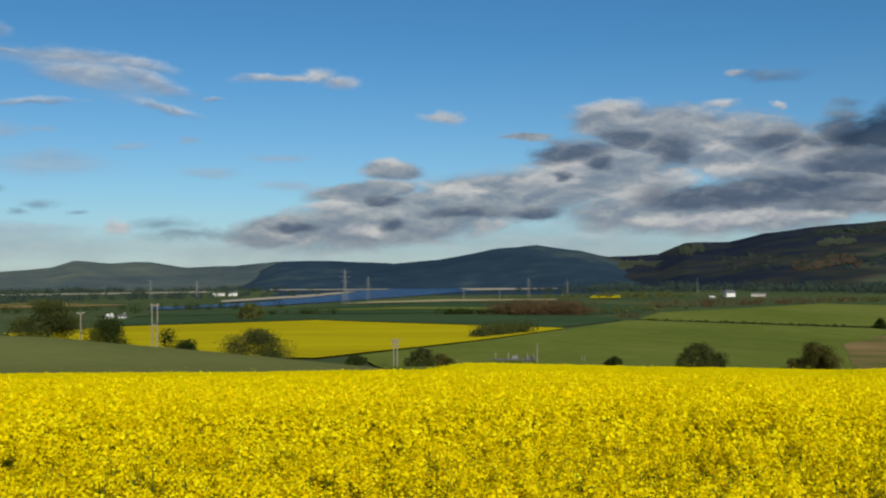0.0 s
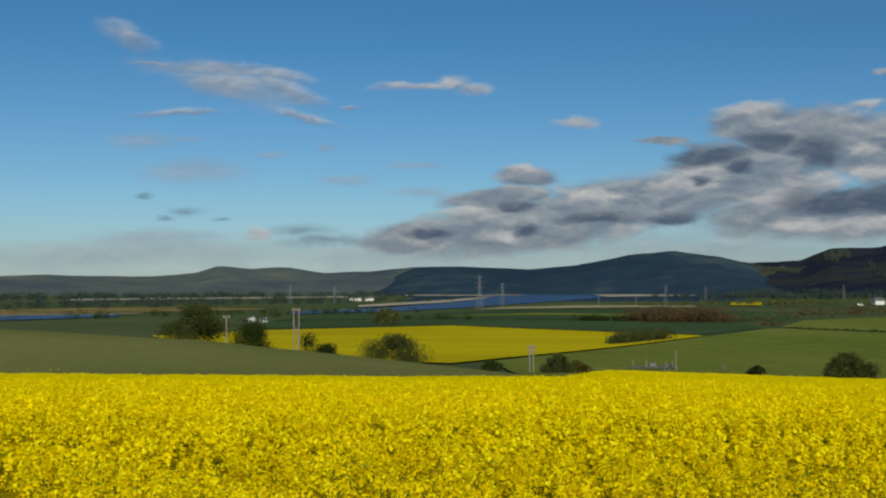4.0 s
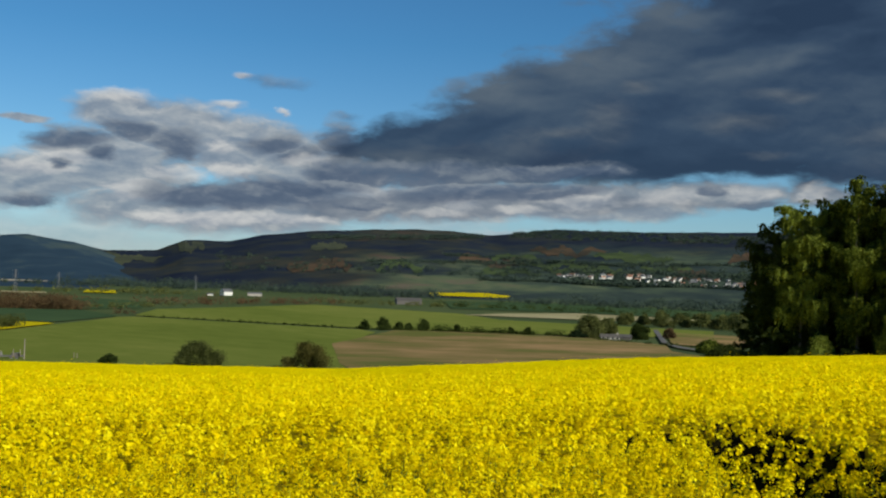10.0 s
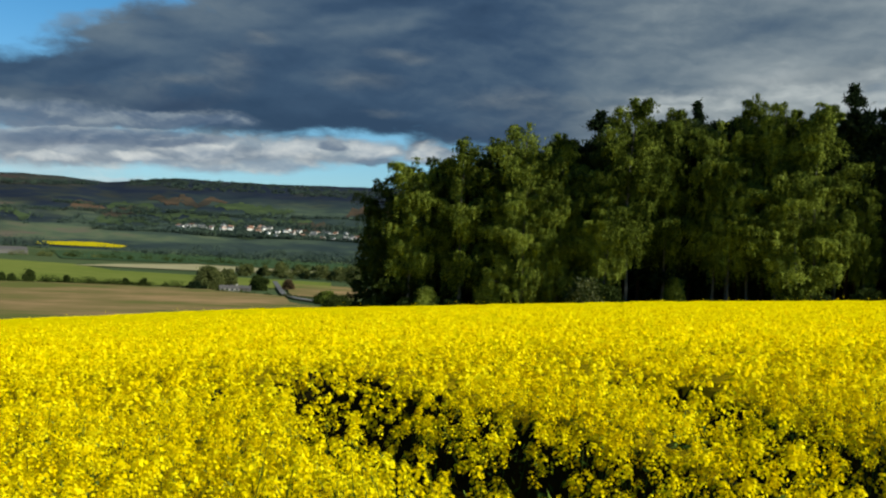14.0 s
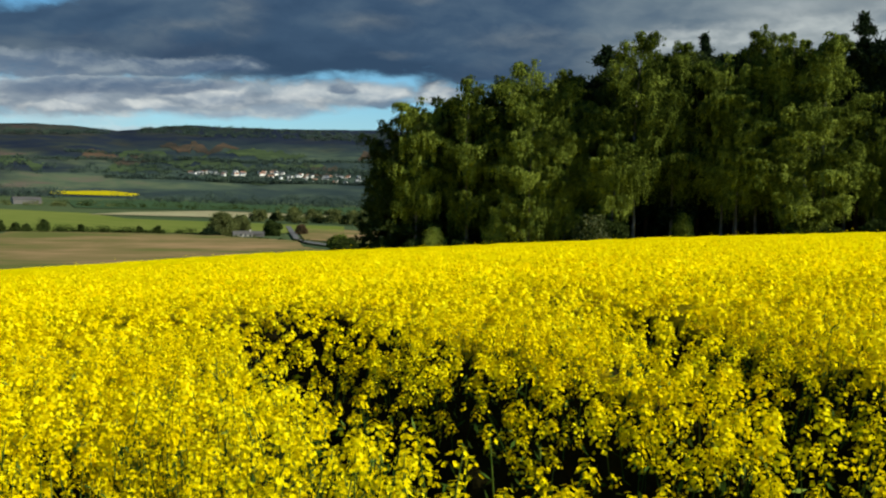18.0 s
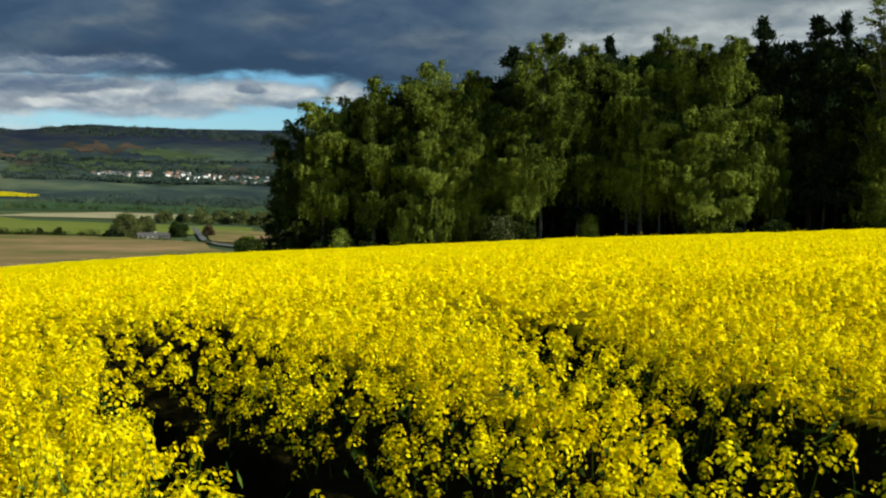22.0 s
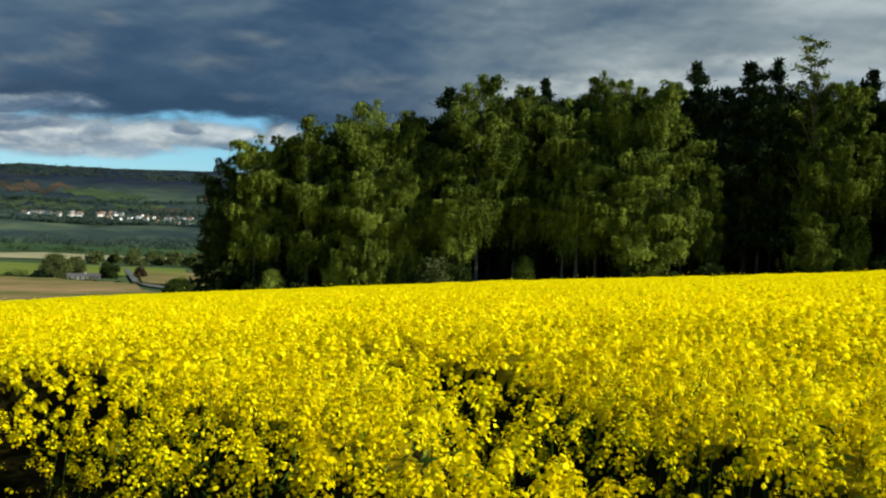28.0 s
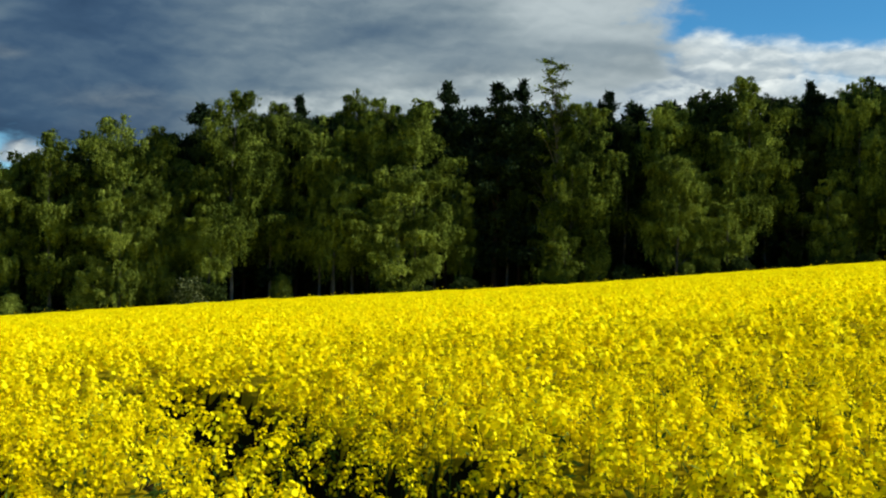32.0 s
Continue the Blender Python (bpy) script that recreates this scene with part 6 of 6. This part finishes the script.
pole("single wooden telegraph pole between two trees", -18.37, 214, -1.7, 0.13, ((0.4, 1.2),))
double_pole("tall pair of wooden poles carrying a power line", -14.8, 205, -1.33, 0.95, 0.13, ((0.4, 1.6), (4.0, 1.2)))
double_pole("pair of wooden poles with a transformer frame", -2.48, 262, -3.32, 0.85, 0.14, ((0.25, 2.2), (0.9, 1.6), (1.7, 1.9)))
pole("thin pale mast beside the farm trailer", 4.95, 284, -3.56, 0.15)
pole("short post in the green field", 7.28, 292, -4.2, 0.09)
pole("short post in the green field", 7.42, 292, -4.22, 0.09)


def pylon(az, r, high, turn=0.0):
    """A lattice pylon: four legs, bracing and three pairs of arms."""
    x, y, z = on_land(az, r)
    ob = thing("pylon", "tall grey steel lattice pylon in the valley", "pylon", (x, y, z), "power line", turn=turn - az)
    w0, w1, t = high * 0.085, high * 0.025, high * 0.0045
    for sx in (-1, 1):
        for sy in (-1, 1):
            pts = [(sx * w0, sy * w0, -0.5), (sx * w1, sy * w1, high * 0.6), (sx * w1 * 0.6, sy * w1 * 0.6, high)]
            piece("leg", mesh_of("leg", *tube(pts, [t, t, t * 0.8], 4), M_STEEL), ob)
    lots = []
    for i in range(7):
        h0, h1 = high * (0.04 + 0.13 * i), high * (0.04 + 0.13 * (i + 1))
        a, b = np.interp([h0, h1], [0, high * 0.6, high], [w0, w1, w1 * 0.6])
        for s in (-1, 1):
            lots += [tube([(-a, s * a, h0), (b, s * b, h1)], [t * 0.5, t * 0.5], 4), tube([(a, s * a, h0), (-b, s * b, h1)], [t * 0.5, t * 0.5], 4)]
            lots += [tube([(s * a, -a, h0), (s * b, b, h1)], [t * 0.5, t * 0.5], 4), tube([(s * a, a, h0), (s * b, -b, h1)], [t * 0.5, t * 0.5], 4)]
    piece("bracing", mesh_of("bracing", *joined(lots), M_STEEL), ob)
    for lev, reach in ((0.64, 0.15), (0.77, 0.19), (0.90, 0.13)):
        for s in (-1, 1):
            v, f = joined([tube([(0, 0, high * lev), (s * high * reach, 0, high * lev + 0.3)], [t, t * 0.5], 4), tube([(0, 0, high * (lev + 0.05)), (s * high * reach, 0, high * lev + 0.3)], [t * 0.7, t * 0.5], 4)])
            piece("arm", mesh_of("arm", v, f, M_STEEL), ob)
    return ob


for az, r, high in ((-3.89, 1700, 37), (-5.1, 1400, 46), (1.13, 1650, 19.5), (4.54, 1700, 33), (3.03, 1640, 16), (6.55, 1900, 30), (-12.7, 1900, 32), (-15.0, 1950, 34), (13.2, 2300, 32)):
    pylon(az, r, high, 25)

# ---- buildings ----


def house(name, label, az, r, size, wall, roof, turn=0.0, group="", category="house", base=None, windows=0, chimney=True, lift=0.0):
    x, y, z = on_land(az, r, lift)
    if base is not None:
        z = base
    w, d, h, top = size
    ob = thing(name, label, category, (x, y, z), group, turn=turn - az)
    bm = bmesh.new()
    pts = [(-w / 2, -d / 2, -1.5), (w / 2, -d / 2, -1.5), (w / 2, d / 2, -1.5), (-w / 2, d / 2, -1.5), (-w / 2, -d / 2, h), (w / 2, -d / 2, h), (w / 2, d / 2, h), (-w / 2, d / 2, h), (-w / 2, 0, h + top * 0.96), (w / 2, 0, h + top * 0.96)]
    vs = [bm.verts.new(p) for p in pts]
    for f in ((0, 1, 5, 4), (2, 3, 7, 6), (1, 2, 6, 9, 5), (3, 0, 4, 8, 7), (3, 2, 1, 0)):
        bm.faces.new([vs[i] for i in f])
    part("wall", bm, wall, ob)
    for s in (-1, 1):
        bm = bmesh.new()
        e, o, t = 0.35, 0.4, 0.25
        lo = h - o * top / (d / 2)
        quad = [(-w / 2 - e, s * (d / 2 + o), lo), (w / 2 + e, s * (d / 2 + o), lo), (w / 2 + e, 0, h + top), (-w / 2 - e, 0, h + top)]
        a = [bm.verts.new(p) for p in quad]
        b = [bm.verts.new((p[0], p[1], p[2] + t)) for p in quad]
        bm.faces.new(a)
        bm.faces.new(b)
        for i in range(4):
            bm.faces.new((a[i], a[(i + 1) % 4], b[(i + 1) % 4], b[i]))
        bmesh.ops.recalc_face_normals(bm, faces=bm.faces[:])
        part("roof", bm, roof, ob)
    if chimney:
        part("chimney", boxed((0.9, 0.7, 1.6), (w * 0.4, 0, h + top + 0.4), 0, 0.05), M_STONEWALL, ob)
    for i in range(windows):
        px = -w / 2 + w * (i + 0.5) / windows
        win = part("window", boxed((1.0, 0.12, 1.2), (px, -d / 2 - 0.03, h * 0.55), 0, 0.02), M_GLASS, ob)
        part("sill", boxed((1.2, 0.2, 0.12), (px, -d / 2 - 0.1, h * 0.55 - 0.68)), M_STONEWALL, win)
    return ob


house("farmhouse", "low stone farmhouse with a dark roof beside the lane", 34.75, 640, (11, 5, 1.7, 1.4), M_STONEWALL, M_DARKMETAL, 8, "farm", windows=4)
house("farm_shed", "low grey farm shed with a dark metal roof", 35.35, 648, (11, 7, 1.8, 1.3), M_DARKMETAL, M_DARKMETAL, -6, "farm", "shed", chimney=False)
house("cottage", "small white house across the fields", -17.0, 930, (5, 4, 2.0, 1.7), M_WHITEWALL, M_WHITEWALL, 30, "white cottages", windows=2)
house("cottage", "small white house across the fields", -16.4, 935, (6, 4, 1.7, 1.4), M_WHITEWALL, M_SLATE, 10, "white cottages", windows=2)
house("farmhouse", "far white farmhouse by the river", -10.9, 2250, (17, 9, 6, 4), M_WHITEWALL, M_SLATE, 15, "river farm")
house("farm_shed", "far white shed by the river", -11.6, 2260, (24, 9, 4, 2), M_WHITEWALL, M_WHITEWALL, 0, "river farm", "shed", chimney=False)
house("barn", "large white gabled barn in the valley", 14.75, 1860, (17, 12, 5.0, 4.5), M_WHITEWALL, M_SLATE, 35, "valley barns", "barn", chimney=False, lift=2)
house("barn", "long grey shed beside the white barn", 16.2, 1880, (24, 9, 2.8, 2), M_STONEWALL, M_SLATE, 4, "valley barns", "barn", chimney=False, lift=2)
house("barn", "small white outbuilding beside the barn", 13.95, 1820, (10, 6, 2.4, 1.5), M_VILLAGE, M_SLATE, 0, "valley barns", "barn", chimney=False)
house("barn", "wide dark blue shed before the dark wood", 24.2, 1640, (38, 22, 6, 4), M_DARKMETAL, M_DARKMETAL, 10, "dark sheds", "barn", chimney=False)


hrng = np.random.default_rng(9)
for i in range(86):
    if i < 40:
        az = 31.9 + 4.9 * hrng.uniform(0, 1)
        el = float(np.interp(az, [32, 34.5, 36.5], [0.37, 0.42, 0.48]) + hrng.normal(0, 0.05))
    else:
        az = 36.6 + 5.8 * hrng.uniform(0, 1) ** 0.8
        el = float(np.interp(az, [36.6, 38.5, 42.4], [0.36, 0.30, 0.20]) + hrng.normal(0, 0.10))
    d, z = hill_spot(max(el, 0.1), az)
    house("village_house", "white village house on the hillside" if i % 3 else "white village house with a reddish roof", az, d, (float(hrng.uniform(7, 15)), 8, float(hrng.uniform(3.0, 5.0)), 3.0), M_VILLAGE, M_TILE if i % 3 == 0 else M_SLATE, float(hrng.uniform(-50, 50)), "village houses", base=z + 2.0, chimney=False)


def hill_trees(label, a0, a1, e0, e1, count, high, mat, seed, leaf=4.0, per=40, slope=0.0):
    """Woods and hedgerow trees growing on the hillside."""
    r = np.random.default_rng(seed)
    out = []
    for _ in range(count):
        t = r.uniform()
        d, z = hill_spot(max(e0 + (e1 - e0) * r.uniform() + slope * t, 0.05), a0 + (a1 - a0) * t)
        az, h = radians(a0 + (a1 - a0) * t), high * r.uniform(0.6, 1.2)
        at = np.array([d * math.sin(az), d * math.cos(az), z + h * 0.45])
        out.append(at + np.clip(r.normal(0, 1, (per, 3)), -1.6, 1.6) * [h * 0.55, h * 0.4, h * 0.3])
    me = mesh_of("hill_wood", *leaf_quads(np.concatenate(out), r, leaf, leaf * 0.75), mat)
    tagged(new("hill_wood", me), label, "woodland", kind="stuff")


hill_trees("green trees between the village houses", 31.6, 42.6, 0.22, 0.52, 150, 9, M_FARTREE, 201, 3.0)
hill_trees("trees and hedges below the village", 28.0, 43.0, -0.3, 0.2, 230, 11, M_FARTREE, 209)
hill_trees("dark wood above the village", 32.5, 42.6, 0.55, 0.72, 150, 14, M_FARTREE, 202)
hill_trees("scattered trees over the lower hillside", 14.0, 42.5, 0.15, 1.0, 240, 12, M_FARTREE, 203)
hill_trees("hedgerow trees on the hillside", 22.0, 31.0, 0.78, 0.84, 110, 10, M_FARTREE, 204, slope=0.25)
hill_trees("hedgerow trees on the hillside", 26.0, 36.0, 1.30, 1.36, 110, 10, M_FARTREE, 205, slope=-0.3)
hill_trees("hedgerow trees on the hillside", 33.0, 42.5, 1.02, 1.10, 110, 11, M_FARTREE, 206, slope=0.2)
hill_trees("conifer forest along the hilltop", 29.5, 43.5, 2.35, 2.80, 420, 10, M_FARTREE, 208)
hill_trees("conifer belt high on the hill", 19.0, 28.0, 1.9, 2.05, 150, 15, M_FARTREE, 207, slope=0.35)


def farm_trailer():
    """A long low trailer frame with posts, parked behind the brow."""
    x, y, z = on_land(3.85, 288, 0.25)
    ob = thing("farm_trailer", "long low grey farm trailer with upright posts", "trailer", (x, y, z), turn=-3.85)
    part("bed", boxed((11.0, 2.2, 0.3), (0, 0, 0.85), 0, 0.05), M_DARKMETAL, ob)
    part("drawbar", boxed((2.4, 0.25, 0.2), (-6.4, 0, 0.75), 0, 0.04), M_DARKMETAL, ob)
    for px, h in ((-5.4, 1.7), (-2.0, 1.9), (0.2, 1.2), (3.0, 1.6), (4.6, 1.5)):
        part("post", boxed((0.18, 0.18, h), (px, -0.9, 1.0 + h / 2), 0, 0.03), M_WOODPOLE, ob)
    part("tank", boxed((1.6, 1.3, 0.8), (-0.3, 0, 1.4), 0, 0.12), M_STEEL, ob)
    part("crate", boxed((2.2, 1.4, 0.6), (3.6, 0, 1.3), 0, 0.08), M_DARKMETAL, ob)
    for px in (-3.6, 2.6, 3.8):
        for s in (-1, 1):
            bm = bmesh.new()
            bmesh.ops.create_cone(bm, cap_ends=True, segments=14, radius1=0.5, radius2=0.5, depth=0.3, matrix=pose(px, s * 1.0, 0.3, 90, 0, 0))
            wheel = part("wheel", bm, M_TYRE, ob)
            bm = bmesh.new()
            bmesh.ops.create_cone(bm, cap_ends=True, segments=12, radius1=0.25, radius2=0.22, depth=0.34, matrix=pose(px, s * 1.0, 0.3, 90, 0, 0))
            part("rim", bm, M_STEEL, wheel)


farm_trailer()
